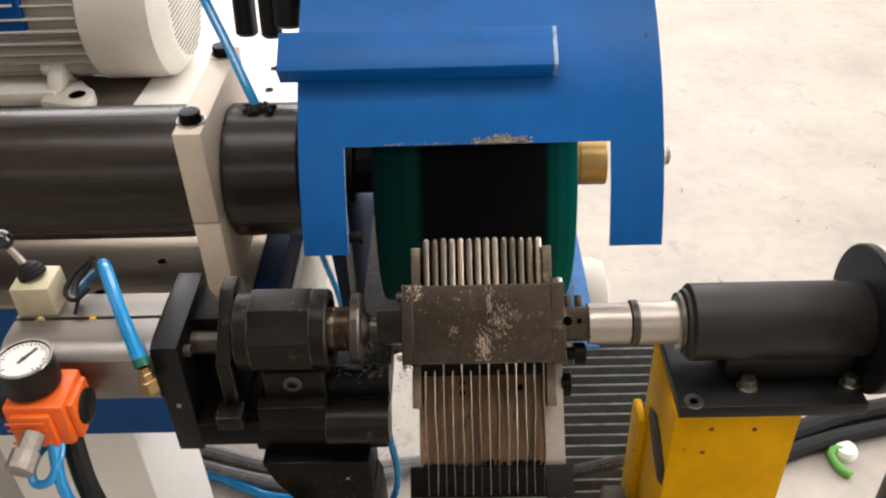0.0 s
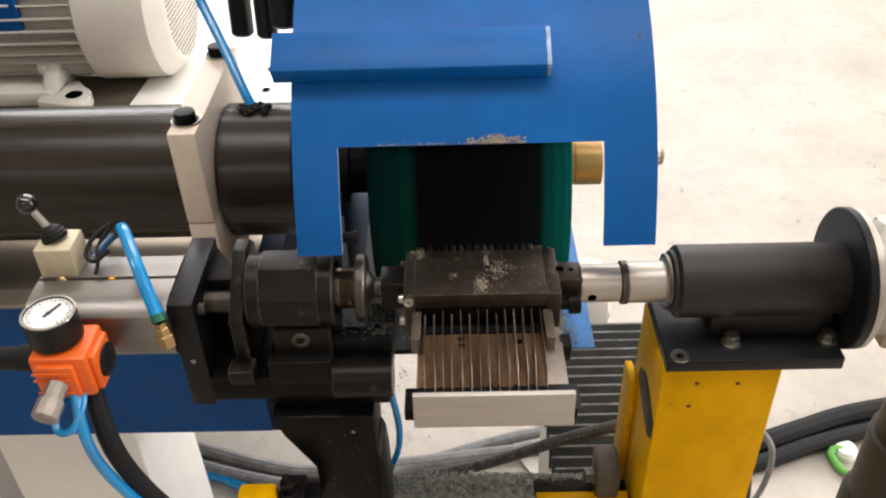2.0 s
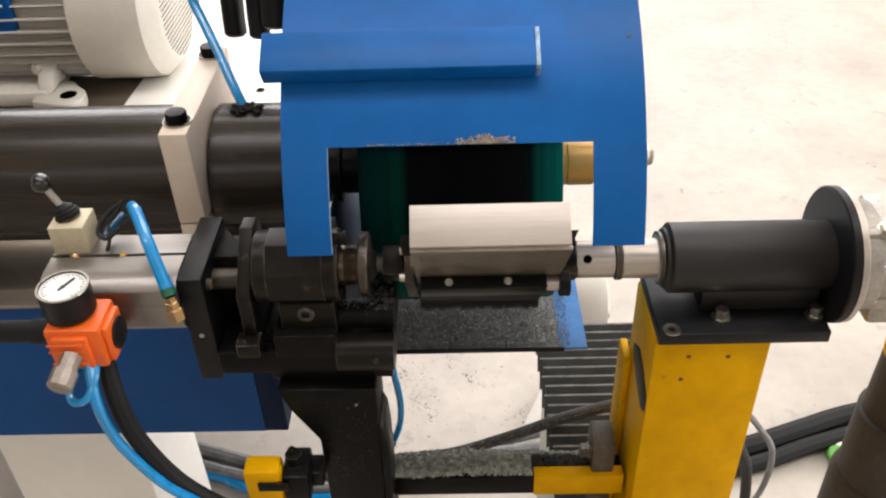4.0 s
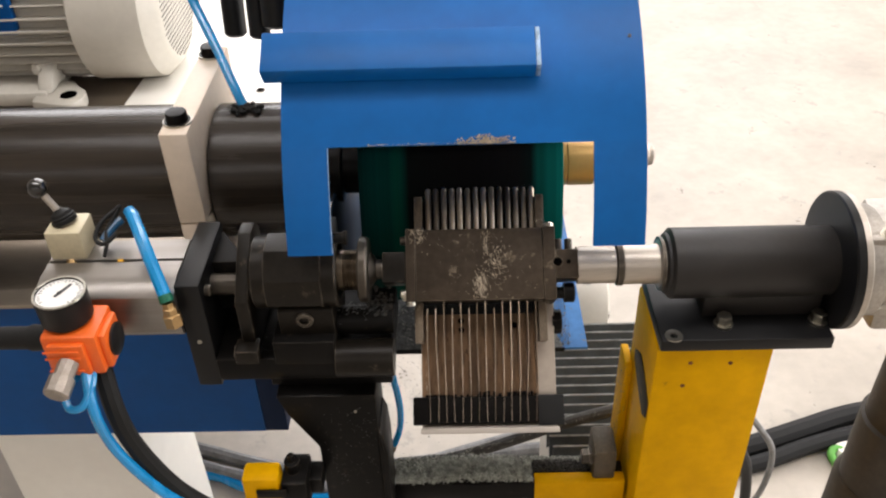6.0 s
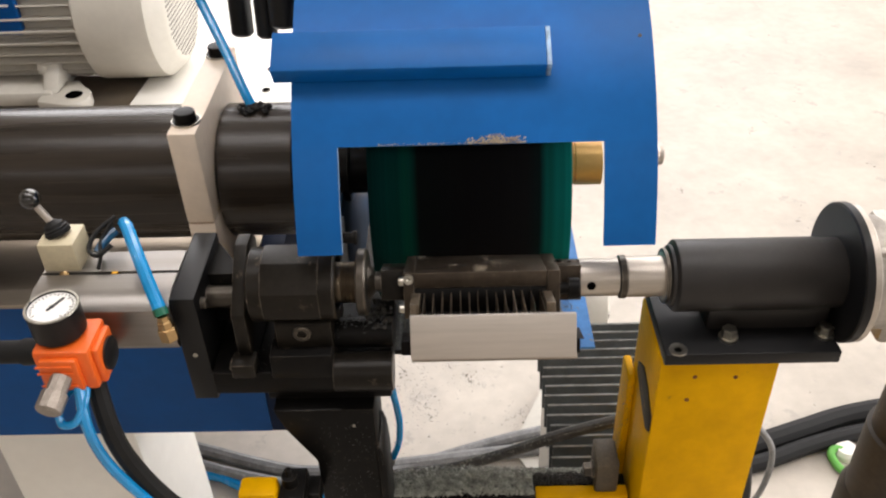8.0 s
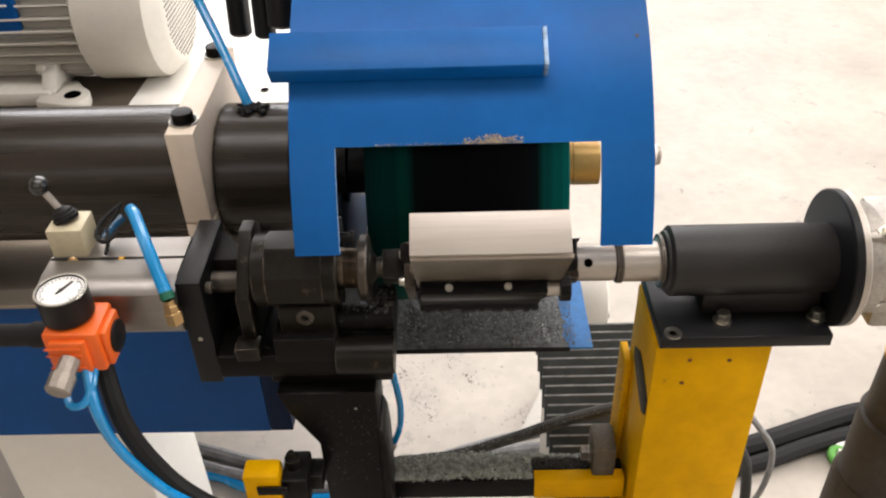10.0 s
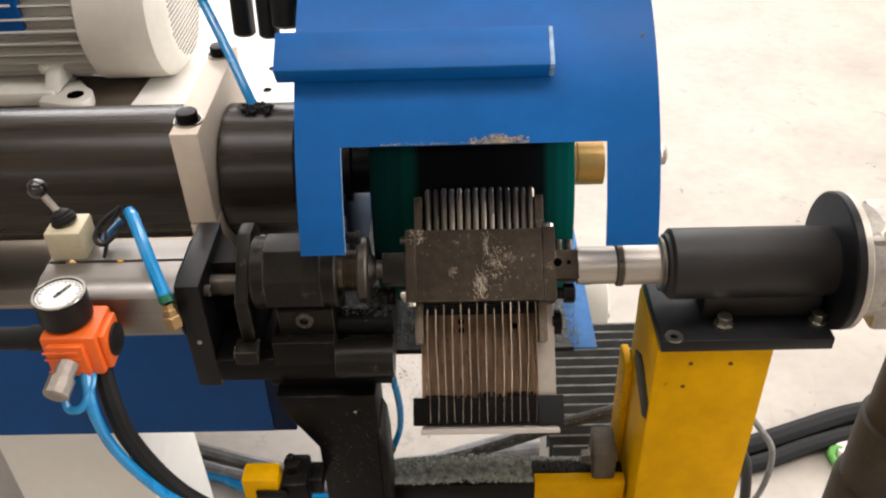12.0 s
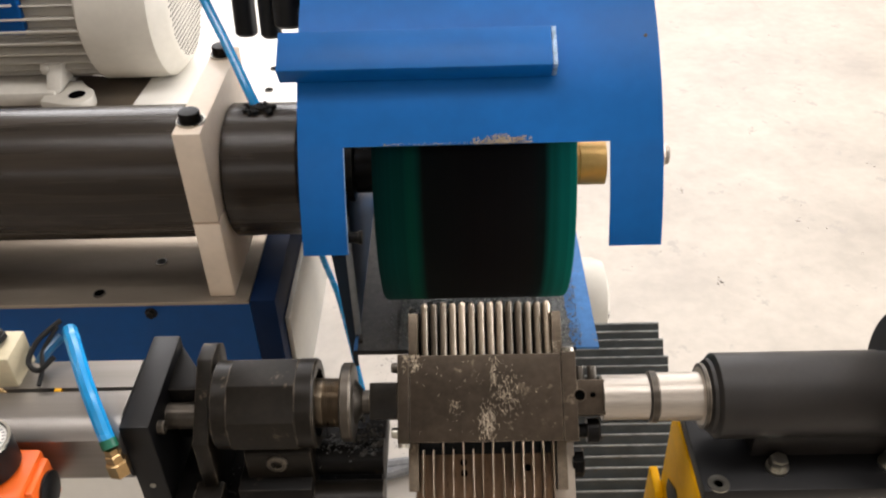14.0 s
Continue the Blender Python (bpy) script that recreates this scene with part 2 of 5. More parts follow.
def blade_material(name, dark, light, rough):
    """Ground steel whose tone differs from blade to blade, with fine scratches along it."""
    m = material(name, light, rough, 0.95, 30, 0.25, 0.30, 0.05, stretch=(4, 0.25, 4))
    nt = m.node_tree
    b = nt.nodes["Principled BSDF"]
    info, ramp, mix = nt.nodes.new("ShaderNodeObjectInfo"), nt.nodes.new("ShaderNodeValToRGB"), nt.nodes.new("ShaderNodeMix")
    mix.data_type, mix.blend_type = "RGBA", "MULTIPLY"
    mix.inputs[0].default_value = 1.0
    ramp.color_ramp.elements[0].color, ramp.color_ramp.elements[1].color = (*dark, 1), (1, 1, 1, 1)
    nt.links.new(info.outputs["Random"], ramp.inputs[0])
    nt.links.new(b.inputs["Base Color"].links[0].from_socket, mix.inputs[6])
    nt.links.new(ramp.outputs[0], mix.inputs[7])
    nt.links.new(mix.outputs[2], b.inputs["Base Color"])
    return m


M["blade"] = blade_material("ground_steel_blade", (0.26, 0.26, 0.27), (0.66, 0.565, 0.445), 0.31)
M["blade_dark"] = blade_material("thin_steel_strip", (0.32, 0.285, 0.25), (0.74, 0.63, 0.50), 0.32)


# ---- mesh helpers ----
def box(bm, x0, x1, y0, y1, z0, z1, bevel=0.0, turn=None):
    m = Matrix.LocRotScale(((x0 + x1) / 2, (y0 + y1) / 2, (z0 + z1) / 2), None, (abs(x1 - x0), abs(y1 - y0), abs(z1 - z0)))
    vs = bmesh.ops.create_cube(bm, size=1.0, matrix=m)["verts"]
    if turn:
        bmesh.ops.transform(bm, matrix=turn, verts=vs)
    if bevel:
        es = list({e for v in vs for e in v.link_edges})
        bmesh.ops.bevel(bm, geom=es, offset=bevel, segments=2, affect="EDGES", profile=0.5)
    return bm


def rod(bm, a, b, r, r2=None, seg=24, caps=True):
    a, b = Vector(a), Vector(b)
    d = b - a
    m = Matrix.Translation((a + b) / 2) @ d.to_track_quat("Z", "Y").to_matrix().to_4x4()
    bmesh.ops.create_cone(bm, cap_ends=caps, cap_tris=False, segments=seg, radius1=r, radius2=r if r2 is None else r2, depth=d.length, matrix=m)
    return bm


def turned(bm, a, direction, profile, seg=32, ring=False):
    """A turned body: profile rows of (distance along, radius)."""
    a, d = Vector(a), Vector(direction).normalized()
    q = d.to_track_quat("Z", "Y").to_matrix()
    rings = []
    for h, r in profile:
        rings.append([bm.verts.new(a + q @ Vector((max(r, 1e-5) * math.cos(2 * math.pi * i / seg), max(r, 1e-5) * math.sin(2 * math.pi * i / seg), h))) for i in range(seg)])
    if ring:
        rings.append(rings[0])
    for p, n in zip(rings, rings[1:]):
        for i in range(seg):
            bm.faces.new((p[i], p[(i + 1) % seg], n[(i + 1) % seg], n[i]))
    if not ring:
        bm.faces.new(rings[0][::-1])
        bm.faces.new(rings[-1])
    return bm


def prism(bm, outline, x0, x1, bevel=0.0):
    """An outline in (y, z) drawn out from x0 to x1."""
    a = [bm.verts.new((x0, y, z)) for y, z in outline]
    b = [bm.verts.new((x1, y, z)) for y, z in outline]
    n = len(a)
    fs = [bm.faces.new(a), bm.faces.new(b[::-1])]
    for i in range(n):
        fs.append(bm.faces.new((a[i], b[i], b[(i + 1) % n], a[(i + 1) % n])))
    bmesh.ops.recalc_face_normals(bm, faces=fs)
    if bevel:
        bmesh.ops.bevel(bm, geom=list({e for f in fs for e in f.edges}), offset=bevel, segments=2, affect="EDGES", profile=0.5)
    return bm


def slab(bm, outline, y0, y1, bevel=0.0):
    """An outline in (x, z) drawn out from y0 to y1."""
    prism(bm, [(-x, z) for x, z in outline], 0, 1)
    for v in bm.verts:
        v.co = Vector((-v.co.y, y0 + (y1 - y0) * v.co.x, v.co.z))
    bmesh.ops.recalc_face_normals(bm, faces=bm.faces[:])
    if bevel:
        bmesh.ops.bevel(bm, geom=bm.edges[:], offset=bevel, segments=2, affect="EDGES", profile=0.5)
    return bm


def plate(bm, outline, z0, z1, bevel=0.0):
    """An outline in (x, y) drawn out from z0 to z1."""
    a, b = [bm.verts.new((x, y, z0)) for x, y in outline], [bm.verts.new((x, y, z1)) for x, y in outline]
    n = len(a)
    fs = [bm.faces.new(a), bm.faces.new(b[::-1])] + [bm.faces.new((a[i], b[i], b[(i + 1) % n], a[(i + 1) % n])) for i in range(n)]
    bmesh.ops.recalc_face_normals(bm, faces=fs)
    if bevel:
        bmesh.ops.bevel(bm, geom=list({e for f in fs for e in f.edges}), offset=bevel, segments=2, affect="EDGES", profile=0.5)
    return bm


def hose(bm, points, r, seg=10, steps=8):
    """A round hose along a smooth line through the points."""
    ps = [Vector(p) for p in points]
    ps = [ps[0] * 2 - ps[1]] + ps + [ps[-1] * 2 - ps[-2]]
    line = []
    for i in range(1, len(ps) - 2):
        p0, p1, p2, p3 = ps[i - 1:i + 3]
        for s in range(steps):
            t = s / steps
            line.append(0.5 * ((2 * p1) + (p2 - p0) * t + (2 * p0 - 5 * p1 + 4 * p2 - p3) * t * t + (3 * p1 - p0 - 3 * p2 + p3) * t ** 3))
    line.append(ps[-2])
    up = Vector((0.123, 0.34, 0.93))
    rings = []
    for i, p in enumerate(line):
        d = (line[min(i + 1, len(line) - 1)] - line[max(i - 1, 0)]).normalized()
        s = d.cross(up).normalized()
        u = s.cross(d)
        up = u
        rings.append([bm.verts.new(p + r * (math.cos(2 * math.pi * k / seg) * s + math.sin(2 * math.pi * k / seg) * u)) for k in range(seg)])
    for a, b in zip(rings, rings[1:]):
        for k in range(seg):
            bm.faces.new((a[k], a[(k + 1) % seg], b[(k + 1) % seg], b[k]))
    bm.faces.new(rings[0][::-1])
    bm.faces.new(rings[-1])
    return bm


ORIGIN = {}
EYE_SCALE = {"m": None}


def scaled_from_eye(k=1.0, shift=(0, 0, 0)):
    """From here on parts are scaled by k and moved by shift, nearly about the camera's eye, to fit its view; with no
    arguments, as drawn.
    """
    EYE_SCALE["m"] = None if k == 1.0 else Matrix.Translation(shift) @ Matrix.Scale(k, 4)


def thing(name, x, y, z, label, category, group="", kind=""):
    ob = new(name)
    ob.empty_display_size = 0.1
    ob.location = (x, y, z)
    ORIGIN[ob.name] = Vector((x, y, z))
    return tagged(ob, label, category, group, kind)


def finish(ob, bm, mat, smooth=True):
    bmesh.ops.recalc_face_normals(bm, faces=bm.faces[:])
    me = ob.data
    bm.to_mesh(me)
    bm.free()
    me.materials.append(M[mat])
    if smooth:
        me.polygons.foreach_set("use_smooth", [True] * len(me.polygons))
        me.set_sharp_from_angle(angle=radians(32))
    return ob


def part(name, bm, mat, parent=None, label="", at=None, category="", kind=""):
    """One mesh under a thing or part, built in the hall's space. at: its own pivot."""
    base = ORIGIN[parent.name] if parent else Vector((0, 0, 0))
    pivot = Vector(at) if at is not None else base
    if EYE_SCALE["m"]:
        bmesh.ops.transform(bm, matrix=EYE_SCALE["m"], verts=bm.verts[:])
    ob = new(name, bpy.data.meshes.new(name))
    if parent:
        ob.parent = parent
        ob.location = pivot - base
    else:
        ob.location = pivot
    ORIGIN[ob.name] = pivot
    bmesh.ops.translate(bm, vec=-pivot, verts=bm.verts[:])
    finish(ob, bm, mat)
    return tagged(ob, label, category, "", kind)


def B():
    return bmesh.new()


def hex_bolt(name, parent, p, axis, r, h, mat="zinc", washer=True, label=""):
    bm = B()
    p, axis = Vector(p), Vector(axis).normalized()
    if washer:
        rod(bm, p, p + axis * h * 0.25, r * 1.25, seg=20)
    rod(bm, p + axis * h * 0.2, p + axis * h, r, seg=6)
    rod(bm, p + axis * h, p + axis * h * 1.06, r * 0.8, seg=16)
    return part(name, bm, mat, parent, label)


def socket_screw(name, parent, p, axis, r, h, mat="black"):
    bm = B()
    p, axis = Vector(p), Vector(axis).normalized()
    turned(bm, p, axis, [(0, r), (h * 0.85, r), (h, r * 0.9), (h, r * 0.5), (h * 0.5, r * 0.48), (h * 0.5, 0.0)], 20)
    return part(name, bm, mat, parent)


def scatter(name, mat, count, place, size, label, category, parent=None, seed=1, flat=0.5):
    """Loose flakes, one sheet of small tetrahedra."""
    rng = random.Random(seed)
    vs, fs = [], []
    for _ in range(count):
        p = Vector(place(rng))
        s = size * rng.uniform(0.4, 1.3)
        q = Euler((rng.uniform(-0.5, 0.5), rng.uniform(-0.5, 0.5), rng.uniform(0, 6.28)))
        k = len(vs)
        for c in ((1, 0, 0), (-0.6, 0.7, 0), (-0.5, -0.8, 0.1), (0, 0, 1)):
            w = Vector((c[0] * s, c[1] * s * 0.7, c[2] * s * flat))
            w.rotate(q)
            vs.append(p + w)
        fs += [(k, k + 1, k + 3), (k + 1, k + 2, k + 3), (k + 2, k, k + 3), (k, k + 2, k + 1)]
    base = ORIGIN[parent.name] if parent else Vector((0, 0, 0))
    me = bpy.data.meshes.new(name)
    me.from_pydata([v - base for v in vs], [], fs)
    me.materials.append(M[mat])
    ob = new(name, me)
    ob.parent = parent
    return tagged(ob, label, "" if parent else category, "", "stuff")


# ---- the hall ----
def hall():
    bm = B()
    box(bm, -9, 7, -6, 9, -0.2, 0.0)
    part("floor", bm, "concrete", None, "pale worn concrete workshop floor with specks", kind="structure")
    # walls with window openings: strips round each opening
    bm = B()
    box(bm, -9, 7, 9.0, 9.3, 0, 2.5)
    box(bm, -9, 7, 9.0, 9.3, 6.1, 6.6)
    box(bm, -9, -5.1, 9.0, 9.3, 2.5, 6.1)
    box(bm, 4.1, 7, 9.0, 9.3, 2.5, 6.1)
    part("wall_north", bm, "wall", None, "plain plastered hall wall with a long window", kind="structure")
    bm = B()
    box(bm, 7.0, 7.3, -6, 9.3, 0, 0.25)
    box(bm, 7.0, 7.3, -6, 9.3, 5.4, 6.6)
    box(bm, 7.0, 7.3, -6, -1.1, 0.25, 5.4)
    box(bm, 7.0, 7.3, 6.1, 9.3, 0.25, 5.4)
    part("wall_east", bm, "wall", None, "plain plastered hall wall with a long window", kind="structure")
    for nm, b in (("wall_south", (-9, 7, -6.3, -6, 0, 6.6)), ("wall_west", (-9.3, -9, -6, 9.3, 0, 6.6))):
        part(nm, box(B(), *b), "wall", None, "plain plastered hall wall", kind="structure")
    part("ceiling", box(B(), -9.3, 7.3, -6.3, 9.3, 6.6, 6.8), "wall", None, "plain pale hall ceiling", kind="structure")
    for nm, horizontal in (("window_1", True), ("window_2", False)):
        bm = B()
        if horizontal:
            for i in range(7):
                x = -5.06 + i * 1.52
                box(bm, x - 0.03, x + 0.03, 9.02, 9.1, 2.5, 6.1)
        else:
            for i in range(6):
                y = -1.06 + i * 1.42
                box(bm, 7.02, 7.1, y - 0.03, y + 0.03, 0.25, 5.4)
        part(nm, bm, "glass_frame", None, "long hall window with thin grey bars", kind="structure")


hall()

# ---- the belt grinder, which slides from side to side ----
WY, WZ = 0.9826, 0.9667
grinder = thing("belt_grinder", -0.3, 1.0, 0.84, "blue belt grinder with black spindle and green abrasive belt", "grinding machine")
bed_ = thing("slide_bed", -0.7, 1.4, 0.59, "dark blue slide bed with a ground steel top plate", "machine bed")
motor_ = thing("electric_motor", -0.95, 1.57, 0.84, "grey finned electric motor with a pale fan cover", "electric motor")
tray_ = thing("swarf_tray", 0.02, 1.05, 0.75, "blue sheet-metal tray under the belt covered with swarf", "tray")
SLIDING = [grinder, bed_, motor_, tray_]


def arc(r, deg):
    return (WY - r * math.cos(radians(deg)), WZ + r * math.sin(radians(deg)))


def shell(bm, x0, x1, a0, a1, r=0.32, t=0.004, n=16):
    """A bent sheet round the wheel's axis, from angle a0 to a1."""
    out = [arc(r, a0 + (a1 - a0) * i / n) for i in range(n + 1)]
    inn = [arc(r - t, a0 + (a1 - a0) * i / n) for i in range(n + 1)]
    prism(bm, out + inn[::-1], x0, x1)


def grinder_hood():
    bm = B()
    shell(bm, -0.153, 0.191, 34.9, 128, n=28)
    shell(bm, -0.153, -0.1095, 16.2, 34.9, n=8)
    shell(bm, 0.1415, 0.191, 16.9, 34.9, n=8)
    bmesh.ops.remove_doubles(bm, verts=bm.verts[:], dist=1e-5)
    hood = part("hood", bm, "blue", grinder, "curved blue painted sheet-metal hood with two legs")
    # cheeks
    for nm, x in (("side_plate", -0.1535), ("side_plate", 0.1875)):
        out = [arc(0.3155, a) for a in range(30, 131, 5)]
        inn = [arc(0.20, a) for a in range(130, 29, -10)]
        part(nm, prism(B(), out + inn, x, x + 0.004), "blue", hood)
    # welded flat bar
    c = arc(0.331, 50.0)
    m = Matrix.Translation((-0.035, c[0], c[1])) @ pose(0, 0, 0, 90 - 58.0)
    bm = B()
    box(bm, -0.134, 0.1228, -0.0215, 0.0215, -0.012, 0.0085, 0.0012)
    bmesh.ops.transform(bm, matrix=m, verts=bm.verts[:])
    bar = part("stiffener_bar", bm, "blue", hood, "blue welded stiffener bar")
    # bar end: worn paint, with its pale highlight put into the colour
    bm = B()
    box(bm, 0.1230, 0.1272, -0.0210, 0.0210, -0.0115, 0.0080, 0.0006)
    bmesh.ops.transform(bm, matrix=m, verts=bm.verts[:])
    part("bar_end", bm, "chipped_lit", hood, "pale worn bar end with its highlight as colour")
    bm = B()
    shell(bm, -0.1098, -0.1092, 16.6, 34.8, 0.3204, 0.0008, 8)
    part("worn_edge", bm, "chipped_lit", hood, "thin worn bare edge")
    # drilled holes shown as pale rimmed dots, and the outer screws
    for x, a in ((0.179, 53.2),):
        y, z = arc(0.3205, a)
        d = Vector((0, -math.cos(radians(a)), math.sin(radians(a))))
        bm = turned(B(), Vector((x, y, z)), d, [(-0.001, 0.0018), (0.0004, 0.0017), (0.0004, 0.0010), (-0.0005, 0.0008)], 16)
        part("rivet", bm, "grey_steel", hood)
    y, z = 0.737, 1.124
    bm = turned(B(), (0.191, y, z), (1, 0, 0), [(0, 0.007), (0.001, 0.0145), (0.004, 0.0148), (0.005, 0.014), (0.005, 0.0105), (0.010, 0.010), (0.0118, 0.006), (0.012, 0.0)], 24)
    part("side_screw", bm, "steel", hood, "bright dome-headed screw with washer")
    bm = rod(B(), (-0.112, 0.690, 1.066), (-0.098, 0.690, 1.066), 0.0055, seg=12)
    rod(bm, (-0.100, 0.690, 1.066), (-0.096, 0.690, 1.066), 0.007, seg=12)
    part("stop_screw", bm, "black", hood)

    def spot(rng):
        u = rng.random()
        x = 0.013 + 0.056 * (u if rng.random() < 0.35 else 0.5 + (u - 0.5) * rng.random())
        r, a = 0.3205 + 0.004 * rng.random(), 35.0 + 1.6 * rng.random() ** 2 * (1 - abs(u - 0.5))
        return (x, *arc(r, a))
    scatter("swarf", "chips_pale", 420, spot, 0.0017, "pale swarf caked on the hood's cut edge", "swarf", hood, 5)

    def spot2(rng):
        return (-0.075 + 0.145 * rng.random(), *arc(0.3205, 34.9 + 0.35 * rng.random()))
    scatter("swarf", "chips_pale", 130, spot2, 0.0011, "pale swarf caked on the hood's cut edge", "swarf", hood, 6)


def belt_wheel():
    wheel = part("contact_wheel", turned(B(), (-0.096, WY, WZ), (1, 0, 0), [(0, 0.05), (0, 0.166), (0.224, 0.166), (0.224, 0.05)], 64), "rubber", grinder,
                 "black rubber contact wheel", at=(0.016, WY, WZ))
    bm = B()
    prof = [(0, 0.1665), (0, 0.1725), (0.004, 0.1742), (0.224, 0.1742), (0.228, 0.1725), (0.228, 0.1665)]
    turned(bm, (-0.098, WY, WZ), (1, 0, 0), prof, 96)
    part("abrasive_belt", bm, "belt", wheel, "running green abrasive belt worn black in the middle")
    bm = turned(B(), (0.131, WY, WZ), (1, 0, 0), [(0, 0.030), (0.020, 0.030), (0.0205, 0.0285), (0.022, 0.0285), (0.0225, 0.030), (0.056, 0.030)], 32)
    part("bronze_sleeve", bm, "bronze", grinder, "ochre bronze shaft sleeve")
    bm = turned(B(), (-0.196, WY, WZ), (1, 0, 0), [(0, 0.045), (0.06, 0.045), (0.062, 0.034), (0.098, 0.034)], 32)
    part("hub", bm, "black", grinder)
    return wheel


def spindle():
    bm = turned(B(), (-1.15, WY, WZ), (1, 0, 0), [(0, 0.0867), (0.80, 0.0867), (0.801, 0.0867), (0.828, 0.0867)], 64)
    part("spindle_housing", bm, "spindle", grinder, "long browned steel spindle tube")
    bm = turned(B(), (-0.292, WY, WZ), (1, 0, 0), [(0, 0.083), (0.003, 0.0865), (0.026, 0.0865), (0.027, 0.0860), (0.092, 0.0860), (0.096, 0.083)], 64)
    nose = part("bearing_nose", bm, "spindle", grinder, "dark bearing nose of the spindle")
    # caked fitting on the nose
    bm = B()
    rng = random.Random(3)
    for i in range(70):
        x = -0.25 + rng.gauss(0, 0.008)
        y = 0.985 + rng.gauss(0, 0.006)
        z = WZ + math.sqrt(max(0, 0.0865 ** 2 - (y - WY) ** 2)) + rng.uniform(0, 0.004)
        bmesh.ops.create_icosphere(bm, subdivisions=1, radius=rng.uniform(0.002, 0.0042), matrix=Matrix.Translation((x, y, z)))
    part("sealant", bm, "rubber", nose, "black lumps of sealant round the hose end")
    # clamp block, two halves split at the axis
    for nm, z0, z1 in (("lower_clamp", 0.840, 0.956), ("upper_clamp", 0.9575, 1.081)):
        bm = box(B(), -0.328, -0.2945, 0.8755, 1.115, z0, z1, 0.0025)
        clamp = part(nm, bm, "cream", grinder, "cream painted clamp block half")
    for y in (0.905, 1.105 - 0.018):
        bm = turned(B(), (-0.3115, y, 1.081), (0, 0, 1), [(0, 0.0155), (0.003, 0.0155), (0.003, 0.0125), (0.0125, 0.0125), (0.014, 0.0115), (0.0145, 0.006), (0.0146, 0)], 24)
        screw = part("clamp_screw", bm, "black", clamp)
        part("washer", turned(B(), (-0.3115, y, 1.0811), (0, 0, 1), [(0, 0.0170), (0.0022, 0.0168), (0.0026, 0.0150)], 28), "zinc", screw, "bright washer")


def bed():
    bm = box(B(), -1.3, -0.2765, 0.866, 1.95, 0.8345, 0.840, 0.001)
    top = part("bed_plate", bm, "alu_bed", bed_, "ground steel bed plate with screw holes")
    # white plate added where the bed glares; the brightness is in its colour
    part("rear_plate", plate(B(), [(-0.598, 1.135), (-0.2775, 1.135), (-0.2775, 1.93), (-0.555, 1.93)], 0.8402, 0.8440, 0.0008), "bright_white", top, "white plate for the glare on the bed")
    for x, y, z in ((-0.411, 0.951, 0.8405), (-0.476, 0.886, 0.8405), (-0.441, 1.550, 0.8444), (-0.348, 1.544, 0.8444), (-0.344, 1.455, 0.8444)):
        bm = turned(B(), (x, y, z), (0, 0, 1), [(0, 0.0085), (0.0018, 0.008), (0.0018, 0.0045), (0.0006, 0.004)], 18)
        screw = part("bed_screw", bm, "grey_steel", top)
        part("screw_socket", turned(B(), (x, y, z + 0.0010), (0, 0, 1), [(0, 0.0062), (0.0010, 0.0062), (0.0010, 0)], 14), "void", screw)
    bm = box(B(), -1.3, -0.2762, 0.8675, 1.93, 0.59, 0.8340)
    body = part("bed_body", bm, "blue_dark", bed_, "dark blue painted slide bed")
    # bed end: the hood's shade put into a darker blue
    part("end_cap", box(B(), -0.2760, -0.243, 0.8680, 1.93, 0.59, 0.8385, 0.0008), "blue_shaded", body, "bed end in blue darkened for shade")
    hex_bolt("bed_bolt", body, (-0.407, 0.8675, 0.822), (0, -1, 0), 0.0065, 0.006, "black")
    # cream panel given a grey colour for the shade on it
    bm = box(B(), -0.2425, -0.236, 0.90, 1.35, 0.605, 0.780, 0.001)
    part("end_panel", bm, "motor", body, "bed end panel, cream greyed for shade")


